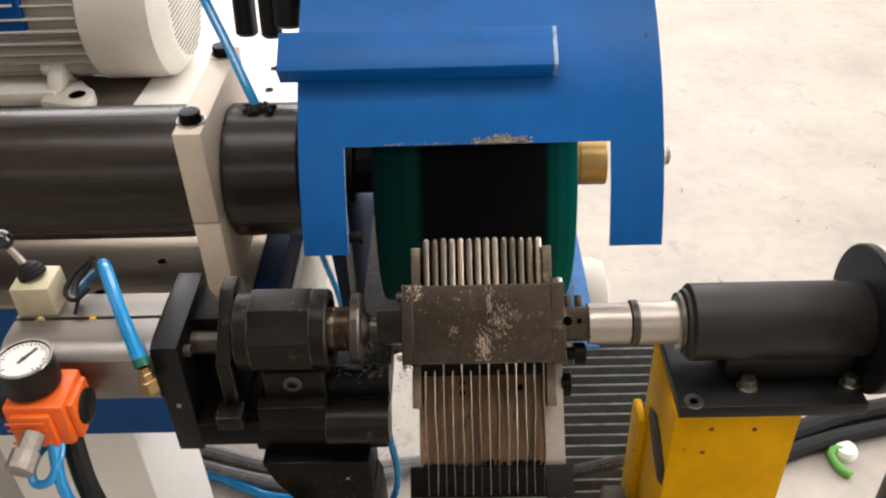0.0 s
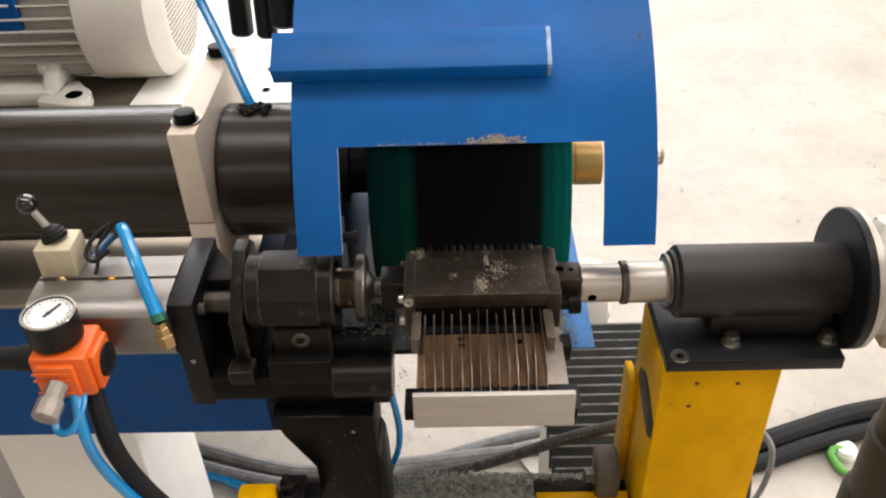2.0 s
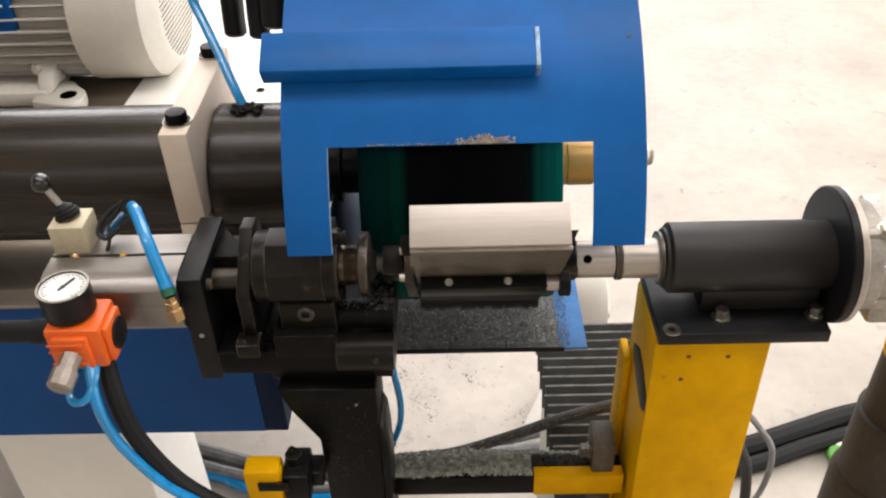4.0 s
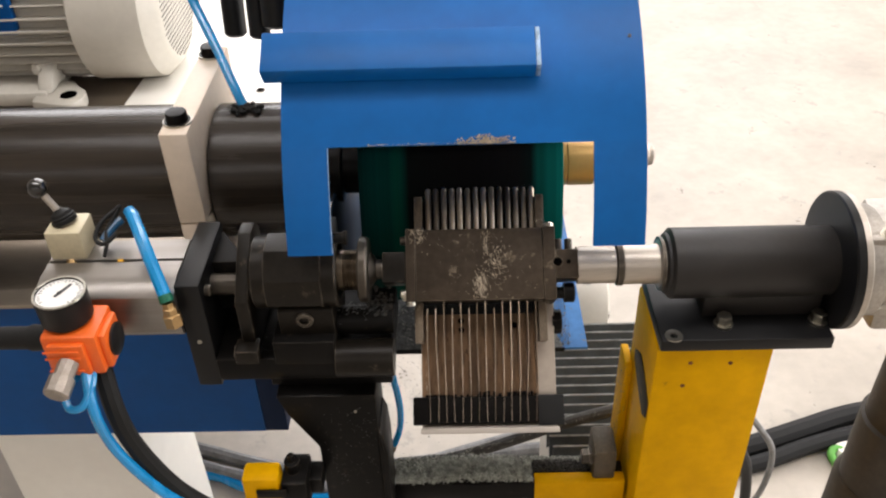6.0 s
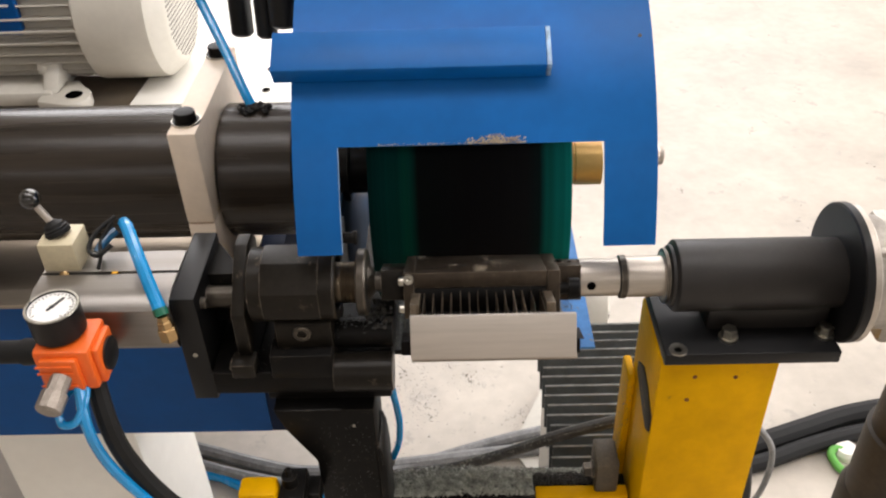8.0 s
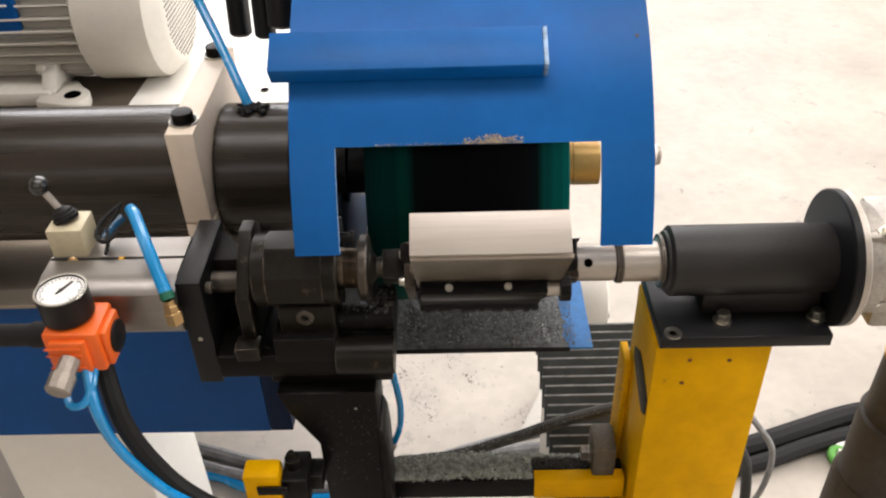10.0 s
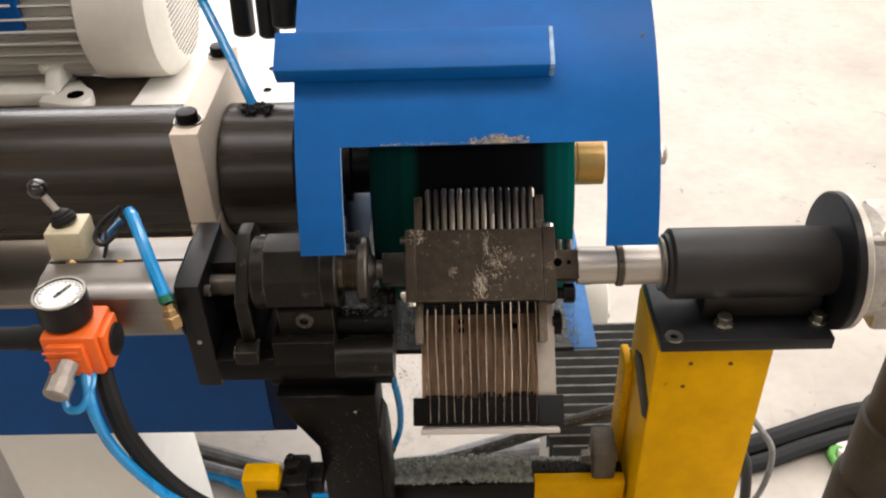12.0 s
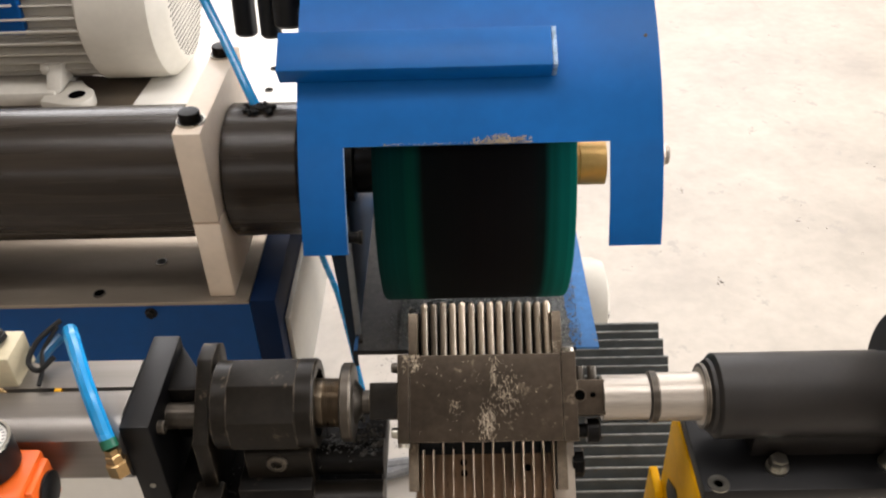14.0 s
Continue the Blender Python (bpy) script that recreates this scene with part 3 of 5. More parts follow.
def chute():
    bm = box(B(), -0.148, 0.181, 0.860, 1.24, 0.7485, 0.7525, 0.0006)
    tray = part("tray_sheet", bm, "blue_dusty", tray_, "dusty blue tray sheet")
    bm = B()
    rng = random.Random(40)
    cols, rows = 90, 44
    grid = [[bm.verts.new((-0.090 + 0.235 * i / cols + 0.012 * noise.noise((0, j * 0.3, 4)) * (i == cols), 0.8603 + 0.20 * j / rows,
                           0.7526 + (0.0016 + 0.0024 * abs(noise.noise((i * 0.45, j * 0.45, 1))) + 0.0018 * rng.random()) * min(1, i / 3, (cols - i) / 9, j / 1.5 + 0.3, (rows - j) / 14)))
             for j in range(rows + 1)] for i in range(cols + 1)]
    for i in range(cols):
        for j in range(rows):
            bm.faces.new((grid[i][j], grid[i + 1][j], grid[i + 1][j + 1], grid[i][j + 1]))
    part("swarf_layer", bm, "chips", tray, "dark layer of grinding swarf")
    # thin sheet that makes the tray darker on its left
    part("oily_film", box(B(), -0.1425, -0.080, 0.8605, 1.20, 0.7526, 0.7536), "chips_dark", tray, "thin dark sheet on the tray's left part")

    def grain(rng):
        return (-0.09 + 0.23 * rng.random() ** 0.8, 0.866 + 0.10 * rng.random(), 0.7555 + 0.0015 * rng.random())
    scatter("swarf", "chips_light", 700, grain, 0.0019, "pale grinding grains", "swarf", tray, 10, 0.7)
    part("tray_lip", box(B(), -0.1482, 0.150, 0.8578, 0.8598, 0.7480, 0.7545), "rubber", tray, "black strip along the front edge")
    bm = box(B(), -0.1470, -0.1430, 0.890, 1.24, 0.7420, 0.955, 0.001)
    wall = part("tray_wall", bm, "navy", tray, "dark navy side wall")
    part("wall_flange", slab(B(), [(-0.1690, 0.955), (-0.1470, 0.955), (-0.1470, 0.700), (-0.1530, 0.700), (-0.1590, 0.800)], 0.886, 0.890), "navy", wall, "dark navy front flange")
    # added strip; the light on the wall's inner face put into its colour
    part("wall_edge", box(B(), -0.1468, -0.1380, 0.884, 0.888, 0.7600, 0.955, 0.0015), "grey_blue", wall, "pale strip with the wall's lit band as colour")
    hex_bolt("wall_bolt", wall, (-0.139, 0.875, 0.7560), (0, 0, 1), 0.0035, 0.004, "black", False)

    def spot(rng):
        x = -0.12 + 0.28 * rng.random() ** 0.7
        return (x, 0.863 + 0.15 * rng.random() ** 1.2, 0.7545 + 0.0025 * rng.random())
    scatter("swarf", "chips", 5200, spot, 0.0017, "dark grey grinding swarf", "swarf", tray, 8)

    def spot2(rng):
        return (-0.12 + 0.28 * rng.random(), 0.87 + 0.33 * rng.random(), 0.753)
    scatter("swarf", "chips", 900, spot2, 0.0013, "dark grey grinding swarf", "swarf", tray, 9)


def motor():
    c = (1.572, 0.972)
    R = 0.131
    bm = turned(B(), (-1.3, *c), (1, 0, 0), [(0, R - 0.02), (0.655, R - 0.02)], 48)
    body = part("motor_body", bm, "motor", motor_, "grey finned electric motor")
    for i in range(21):
        a = radians(-100 - i * 10.0)
        d = Vector((0, math.cos(a), math.sin(a)))
        m = Matrix.Translation((-0.965, c[0] + d.y * (R - 0.012), c[1] + d.z * (R - 0.012))) @ Matrix.Rotation(a, 4, "X")
        bm = box(B(), -0.33, 0.325, -0.012, 0.012, -0.0018, 0.0018)
        bmesh.ops.transform(bm, matrix=m, verts=bm.verts[:])
        part("fin", bm, "motor", body)
    bm = turned(B(), (-0.655, *c), (1, 0, 0), [(0, R + 0.001), (0.004, R + 0.006), (0.10, R + 0.006), (0.125, R + 0.003), (0.150, R - 0.022), (0.154, R - 0.03), (0.155, 0)], 64)
    cover = part("fan_cover", bm, "fan_cover", motor_, "pale dome-edged fan cover with a perforated grille")
    # grille holes on the end face: grey discs, the holes' shade put into the colour
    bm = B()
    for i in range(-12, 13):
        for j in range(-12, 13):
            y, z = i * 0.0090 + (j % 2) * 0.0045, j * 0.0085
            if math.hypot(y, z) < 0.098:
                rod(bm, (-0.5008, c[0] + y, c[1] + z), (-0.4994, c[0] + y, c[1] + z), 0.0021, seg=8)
    part("grille_hole", bm, "grille", cover, "round grey discs for the grille holes")
    for sx in (-0.681, -1.1):
        # rounded lug with an oval hole, and the web up to the body
        lug = [(sx - 0.060, 1.480), (sx - 0.060, 1.400)]
        lug += [(sx + 0.030 * math.cos(radians(a)), 1.418 + 0.036 * math.sin(radians(a))) for a in range(-110, 71, 15)]
        foot = part("motor_foot", plate(B(), lug + [(sx - 0.010, 1.480)], 0.8405, 0.862, 0.003), "motor", motor_, "cast grey motor foot with a rounded lug")
        part("foot_web", prism(B(), [(1.425, 0.8622), (1.500, 0.8622), (1.500, 0.925), (1.470, 0.915)], sx - 0.058, sx - 0.030, 0.004), "motor", foot)
        bm = turned(B(), (sx, 1.421, 0.8622), (0, 0, 1), [(0, 0.0150), (0.0006, 0.0150), (0.0006, 0)], 24)
        part("foot_hole", bm, "void", foot, "dark disc for the bolt hole")
    bm = box(B(), -1.25, -0.72, 1.42, 1.70, 0.8405, 0.868, 0.006)
    part("foot_rail", bm, "motor", motor_)
    bm = turned(B(), (-0.737, 1.462, 0.896), (0, -1, 0.3), [(0, 0.014), (0.006, 0.013), (0.006, 0.006), (0.011, 0.0055), (0.012, 0)], 20)
    part("lug_screw", bm, "motor", body)
    bm = box(B(), -0.86, -0.748, 1.445, 1.462, 0.966, 1.07, 0.003)
    part("name_plate", bm, "blue_dark", body, "dark blue motor name plate")
    for z, x1 in ((1.046, -0.755), (1.036, -0.762), (1.020, -0.758)):
        part("plate_writing", box(B(), -0.80, x1, 1.4435, 1.4448, z - 0.002, z + 0.002), "white", body)


def grinder_hoses():
    bm = hose(B(), [(-0.345, 1.12, 1.20), (-0.325, 1.10, 1.152), (-0.293, 1.05, 1.111), (-0.262, 1.0, 1.068), (-0.252, 0.99, 1.048)], 0.0062)
    part("air_tube", bm, "hose_blue", grinder, "blue plastic air tube")
    bm = hose(B(), [(-0.225, 1.09, 0.80), (-0.219, 1.10, 0.73), (-0.201, 1.10, 0.642), (-0.187, 1.10, 0.501), (-0.18, 1.1, 0.42)], 0.005)
    part("air_tube", bm, "hose_blue", grinder, "blue plastic air tube")
    for x, y, z, r, l in ((-0.290, 1.15, 1.080, 0.0155, 0.11), (-0.245, 1.10, 1.098, 0.014, 0.09), (-0.215, 1.08, 1.12, 0.02, 0.08)):
        bm = turned(B(), (x, y, z), (0, 0.2, 1), [(0, r * 0.7), (0.004, r), (l * 0.6, r), (l, r * 0.75)], 24)
        part("lock_handle", bm, "black_paint", grinder, "black plastic clamping handle")
    part("handle_bracket", box(B(), -0.31, -0.16, 1.09, 1.16, 1.175, 1.20, 0.003), "black_paint", grinder)


grinder_hood()
WHEEL = belt_wheel()
spindle()
bed()
chute()
motor()
grinder_hoses()

# ---- the work carriage, which moves towards the belt and back ----
AY, AZ = 0.7223, 1.0
stand_ = thing("machine_stand", 0.26, 0.73, 0.0, "yellow painted box-section stand with a black foot plate", "machine stand")
bearing_ = thing("bearing_unit", 0.29, AY, 0.93, "black bearing housing with round flange and bright steel shaft", "bearing")
gear_ = thing("gear_motor", 0.48, AY, 0.95, "grey gearbox with a dark drive motor hanging below it", "gear motor")
tail_ = thing("tailstock", -0.17, 0.71, 0.30, "oily black tailstock on a tapered cast column", "tailstock")
cyl_ = thing("air_cylinder", -0.36, 0.73, 0.946, "grey anodised air cylinder with blue tube on a black flange", "air cylinder")
valve_ = thing("hand_valve", -0.42, 0.76, 1.012, "cream hand valve with a black ball toggle on the cylinder", "hand valve")
regulator_ = thing("pressure_regulator", -0.385, 0.65, 0.96, "orange air pressure regulator with a white dial gauge", "pressure regulator")
beam_ = thing("cross_beam", 0.05, 0.72, 0.64, "dark cross beam heaped with grey-green swarf", "beam")
clamp_ = thing("blade_fixture", 0.0, AY + 0.001, AZ, "turning fixture of worn dark steel clamping fourteen bright blades", "clamping fixture")
CARRIED = [stand_, bearing_, gear_, tail_, cyl_, valve_, regulator_, beam_, clamp_]


def stand():
    scaled_from_eye(1.02, (0, 0, -0.0314))
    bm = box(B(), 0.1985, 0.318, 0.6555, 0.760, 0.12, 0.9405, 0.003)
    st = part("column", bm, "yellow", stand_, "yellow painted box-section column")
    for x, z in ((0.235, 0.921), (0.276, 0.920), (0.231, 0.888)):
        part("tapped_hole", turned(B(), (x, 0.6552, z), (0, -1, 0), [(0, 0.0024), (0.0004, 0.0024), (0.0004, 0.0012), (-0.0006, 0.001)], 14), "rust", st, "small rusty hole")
    scaled_from_eye()
    # side channel with a sloping top; column patch of grime, with shade put into its colour
    bm = prism(B(), [(0.752, 0.02), (0.790, 0.02), (0.790, 0.824), (0.756, 0.824), (0.752, 0.818)], 0.1930, 0.2022, 0.002)
    part("side_channel", bm, "yellow", st, "yellow side channel")
    bm = prism(B(), [(0.6700, 0.822), (0.6850, 0.812), (0.7080, 0.8195), (0.7500, 0.838), (0.7500, 0.853), (0.7250, 0.868), (0.7000, 0.862), (0.6700, 0.846)], 0.2012, 0.2024, 0.0003)
    part("gap", bm, "grime", st, "dark patch of grime and shade on the column")
    scatter("swarf", "chips", 300, lambda r: (0.187 + 0.014 * r.random(), 0.7520 - 0.0006 * r.random(), 0.60 + 0.22 * r.random() ** 2), 0.0011, "dark grime on the channel", "swarf", st, 61, 0.4)
    part("foot_plate", box(B(), 0.05, 0.45, 0.50, 0.95, 0.0, 0.12, 0.004), "black_paint", stand_)
    bm = box(B(), 0.158, 0.186, 0.705, 0.750, 0.60, 0.722, 0.004)
    br = part("bracket", bm, "greasy", stand_, "greasy dark steel bracket")
    bm = turned(B(), (0.158, 0.722, 0.696), (-1, 0, 0), [(0, 0.012), (0.004, 0.012), (0.004, 0.0095), (0.012, 0.0095), (0.013, 0.008)], 6)
    part("bracket_bolt", bm, "grey_steel", br)


def bearing():
    scaled_from_eye(1.02, (0, 0, -0.0314))
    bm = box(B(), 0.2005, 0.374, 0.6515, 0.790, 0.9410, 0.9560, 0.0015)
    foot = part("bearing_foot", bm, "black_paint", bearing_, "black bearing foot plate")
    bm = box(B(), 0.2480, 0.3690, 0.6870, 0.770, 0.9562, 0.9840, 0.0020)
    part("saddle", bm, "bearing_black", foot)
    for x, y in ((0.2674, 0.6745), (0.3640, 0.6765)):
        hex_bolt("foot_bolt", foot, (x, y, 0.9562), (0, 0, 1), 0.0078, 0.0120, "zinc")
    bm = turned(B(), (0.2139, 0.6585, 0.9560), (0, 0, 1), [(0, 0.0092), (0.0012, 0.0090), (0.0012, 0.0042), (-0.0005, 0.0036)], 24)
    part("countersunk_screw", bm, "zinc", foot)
    scaled_from_eye()
    prof = [(0, 0.028), (0.002, 0.0315), (0.005, 0.0325), (0.0055, 0.0345), (0.008, 0.0372), (0.150, 0.0372), (0.152, 0.036), (0.19, 0.036)]
    bm = turned(B(), (0.2085, AY, AZ), (1, 0, 0), prof, 56)
    hs = part("bearing_housing", bm, "bearing_black", bearing_, "round satin black bearing housing")
    bm = turned(B(), (0.380, AY, AZ), (1, 0, 0), [(0, 0.030), (0, 0.0700), (0.0015, 0.0718), (0.009, 0.0718)], 72)
    part("flange", bm, "black_paint", hs, "large black round flange")
    bm = turned(B(), (0.3892, AY, AZ), (1, 0, 0), [(0, 0.04), (0, 0.0712), (0.0055, 0.0715), (0.0075, 0.069), (0.0075, 0.04)], 72)
    part("flange_ring", bm, "steel", hs, "bright steel ring behind the flange")
    bm = turned(B(), (0.397, AY, AZ), (1, 0, 0), [(0, 0.060), (0.02, 0.058), (0.022, 0.048), (0.14, 0.046)], 48)
    box(bm, 0.420, 0.54, AY - 0.045, AY + 0.045, AZ - 0.06, AZ + 0.048, 0.006)
    gb = part("gearbox", bm, "cast_grey", gear_, "grey cast gearbox behind the flange")
    for dy, dz in ((-0.030, 0.045), (-0.044, 0.012), (-0.040, -0.030)):
        bm = prism(B(), [(AY + dy - 0.007, AZ + dz - 0.007), (AY + dy + 0.007, AZ + dz - 0.007), (AY + dy + 0.007, AZ + dz + 0.007), (AY + dy - 0.007, AZ + dz + 0.007)], 0.398, 0.470, 0.002)
        part("rib", bm, "cast_grey", gb)
        hex_bolt("gearbox_bolt", gb, (0.4180, AY + dy, AZ + dz + 0.006), (0, -0.5, 1), 0.0075, 0.009)
    # drive motor that hangs under the gearbox
    bm = turned(B(), (0.540, 0.735, 0.60), (0, 0, 1), [(0, 0.052), (0.14, 0.052), (0.142, 0.047), (0.245, 0.045), (0.25, 0.040), (0.30, 0.040), (0.32, 0.033)], 40)
    dm = part("drive_motor", bm, "brown_black", gear_, "dark drive motor below the gearbox")
    part("yellow_band", turned(B(), (0.540, 0.735, 0.835), (0, 0, 1), [(0, 0.0462), (0.006, 0.0462)], 40), "yellow", dm, "yellow band")
    part("motor_skirt", turned(B(), (0.540, 0.735, 0.42), (0, 0, 1), [(0, 0.058), (0.20, 0.058), (0.21, 0.053)], 40), "brown_black", dm)


def shaft():
    bm = turned(B(), (0.120, AY, AZ), (1, 0, 0), [(0, 0.0195), (0.039, 0.0195), (0.0395, 0.0165), (0.0470, 0.0165), (0.0475, 0.0210), (0.084, 0.0210), (0.085, 0.0265), (0.089, 0.0275)], 40)
    return part("shaft", bm, "steel", bearing_, "bright turned steel shaft", at=(0.120, AY, AZ))


def shaft_parts(sh):
    bm = turned(B(), (0.1600, AY, AZ), (1, 0, 0), [(0, 0.0170), (0.0008, 0.0222), (0.0066, 0.0225), (0.0072, 0.0170)], 40)
    part("collar", bm, "grey_steel", sh, "dark steel collar ring")
    d = Vector((0, -0.974, -0.225))
    p = Vector((0.1305, AY, AZ)) + d * 0.0193
    part("cross_hole", turned(B(), p, d, [(0, 0.0046), (0.0004, 0.0046), (0.0004, 0)], 18), "void", sh, "dark disc for the cross hole")
    part("end_ring", turned(B(), (0.2045, AY, AZ), (1, 0, 0), [(0, 0.0215), (0.0005, 0.0285), (0.0035, 0.0285)], 40), "grey_steel", sh, "dull seal ring")


def tailstock():
    # worn centre disc, quill and nose
    bm = turned(B(), (-0.106, AY, AZ), (1, 0, 0), [(0, 0.020), (0, 0.0330), (0.0015, 0.0345), (0.0085, 0.0345), (0.010, 0.0330), (0.011, 0.0200), (0.018, 0.0105), (0.024, 0.0105)], 48)
    part("centre_disc", bm, "grey_steel", tail_, "worn steel centre disc")
    prof = [(0, 0.0215)]
    for i in range(9):
        prof += [(0.010 + i * 0.0016, 0.0215), (0.0108 + i * 0.0016, 0.0206), (0.0114 + i * 0.0016, 0.0215)]
    bm = turned(B(), (-0.132, AY, AZ), (1, 0, 0), prof + [(0.028, 0.0215)], 36)
    part("quill", bm, "quill", tail_, "worn bare steel quill with fine rings")
    # round back ring, eight-sided block and round front ring
    oct_ = [(AY + 0.0415 * math.cos(radians(22.5 + 45 * i)), AZ + 0.0415 * math.sin(radians(22.5 + 45 * i))) for i in range(8)]
    bm = prism(B(), oct_, -0.200, -0.1425, 0.0008)
    body = part("tailstock_body", bm, "bronzed", tail_, "dark eight-sided tailstock body")
    bm = turned(B(), (-0.2165, AY, AZ), (1, 0, 0), [(0, 0.034), (0.003, 0.0385), (0.0165, 0.0385)], 48)
    part("back_ring", bm, "bronzed", body)
    bm = turned(B(), (-0.1424, AY, AZ), (1, 0, 0), [(0, 0.0390), (0.014, 0.0390), (0.0155, 0.0375), (0.0155, 0.0300), (0.006, 0.0270), (0.006, 0.020)], 48)
    part("front_ring", bm, "bronzed", body, "bored front ring, wear and rim highlight in its edge colour")
    bm = prism(B(), [(0.686, 0.930), (0.780, 0.930), (0.780, 0.975), (0.700, 0.979), (0.688, 0.976), (0.686, 0.974)], -0.1915, -0.1335, 0.0012)
    blk = part("clamp_foot", bm, "oiled", tail_, "black clamp foot of the tailstock")
    bm = turned(B(), (-0.1640, 0.6861, 0.9640), (0, -1, 0), [(0, 0.0095), (0.0022, 0.0093), (0.0030, 0.0082), (0.0030, 0.0050), (-0.0010, 0.0046), (-0.001, 0)], 24)
    part("foot_screw", bm, "grey_steel", blk, "socket screw with a worn rim")
    part("foot_step", box(B(), -0.1990, -0.1345, 0.672, 0.780, 0.913, 0.9445, 0.0015), "black", blk)
    # chamfered lever plate on a round pin
    out = [(0.684, 0.916), (0.770, 0.916), (0.780, 1.020), (0.765, 1.034), (0.742, 1.036), (0.684, 0.990)]
    bm = prism(B(), out, -0.2330, -0.2190, 0.0016)
    part("lever_plate", bm, "bronzed", tail_, "worn steel lever plate with a sloping top")
    bm = box(B(), -0.2395, -0.2150, 0.668, 0.690, 0.9185, 0.9360, 0.0012)
    nb = part("nut_block", bm, "bronzed", tail_, "brown nut block")
    part("washer", turned(B(), (-0.2415, 0.679, 0.927), (1, 0, 0), [(0, 0.006), (0.002, 0.0075), (0.0022, 0.004)], 18), "grey_steel", nb)
    # base casting with two guide bars
    bm = box(B(), -0.2660, -0.076, 0.680, 0.800, 0.882, 0.914, 0.004)
    base = part("base_casting", bm, "black", tail_, "oily black base casting")
    part("casting_step", box(B(), -0.212, -0.078, 0.686, 0.790, 0.868, 0.8820, 0.002), "black", base)
    bm = rod(B(), (-0.134, 0.712, 0.940), (-0.073, 0.712, 0.940), 0.016, seg=32)
    part("guide_bar", bm, "black", base)
    bm = rod(B(), (-0.1345, 0.682, 0.912), (-0.073, 0.682, 0.912), 0.0205, seg=36)
    part("guide_bar", bm, "bronzed", base, "brown oily guide bar")
    bm = B()
    rng = random.Random(77)
    for i in range(46):
        p = (-0.101 + 0.026 * rng.random(), 0.720 + 0.010 * rng.gauss(0, 1), 0.955 + 0.010 * rng.random())
        bmesh.ops.create_icosphere(bm, subdivisions=1, radius=rng.uniform(0.0012, 0.0034), matrix=Matrix.Translation(p))
    part("swarf_lump", bm, "chips_dark", base, "lump of dark swarf caked under the disc")
    scatter("swarf", "chips", 160, lambda r: (-0.132 + 0.056 * r.random(), 0.712 + 0.012 * r.gauss(0, 0.6), 0.9560), 0.0016, "grey swarf on the guide bar", "swarf", base, 41, 0.5)
    scatter("swarf", "chips", 160, lambda r: (-0.25 + 0.16 * r.random(), 0.682 + 0.10 * r.random(), 0.9145), 0.0012, "grey swarf on the casting", "swarf", base, 42, 0.4)
    out = [(-0.206, 0.868), (-0.096, 0.868), (-0.098, 0.60), (-0.098, 0.30), (-0.165, 0.30), (-0.167, 0.785), (-0.196, 0.838)]
    bm = slab(B(), out, 0.668, 0.735, 0.003)
    col = part("column", bm, "black", tail_, "black tapered cast column")
    part("column_rib", slab(B(), [(-0.0975, 0.30), (-0.0885, 0.30), (-0.0885, 0.770), (-0.0905, 0.800), (-0.0945, 0.812), (-0.0975, 0.812)], 0.664, 0.72, 0.002), "black", col)
    socket_screw("column_screw", col, (-0.12, 0.667, 0.845), (0, -1, 0), 0.0017, 0.001, "zinc")
    scatter("swarf", "chips", 140, lambda r: (-0.16 + 0.06 * r.random(), 0.6672, 0.72 + 0.13 * r.random()), 0.0009, "specks of swarf on the column", "swarf", col, 43, 0.4)
    bm = hose(B(), [(-0.094, 0.755, 0.88), (-0.090, 0.750, 0.855), (-0.084, 0.748, 0.812), (-0.079, 0.748, 0.762), (-0.082, 0.748, 0.722), (-0.092, 0.748, 0.690)], 0.0042)
    part("air_tube", bm, "hose_blue", col, "thin blue air tube")
    part("tube_fitting", turned(B(), (-0.092, 0.748, 0.694), (-0.3, 0, -1), [(0, 0.0055), (0.006, 0.006), (0.012, 0.006), (0.013, 0.004)], 12), "zinc", col)
    # clamp pad and its screw, which sit on a short arm of the column
    bm = box(B(), -0.2500, -0.2080, 0.622, 0.650, 0.715, 0.785, 0.005)
    pad = part("yellow_pad", bm, "yellow", tail_, "worn yellow clamp pad")
    bm = prism(B(), [(0.6180, 0.758), (0.6225, 0.758), (0.6225, 0.769), (0.6180, 0.772)], -0.2340, -0.200, 0.001)
    part("pad_arm", bm, "black", pad, "black pointed clamp arm")
    bm = box(B(), -0.2070, -0.178, 0.6230, 0.668, 0.730, 0.776, 0.003)
    box(bm, -0.180, -0.164, 0.640, 0.668, 0.738, 0.762, 0.002)
    turned(bm, (-0.195, 0.645, 0.774), (0, 0, 1), [(0, 0.009), (0.016, 0.009), (0.017, 0.004), (0.026, 0.0035), (0.027, 0.002)], 20)
    part("pad_screw", bm, "black", pad)


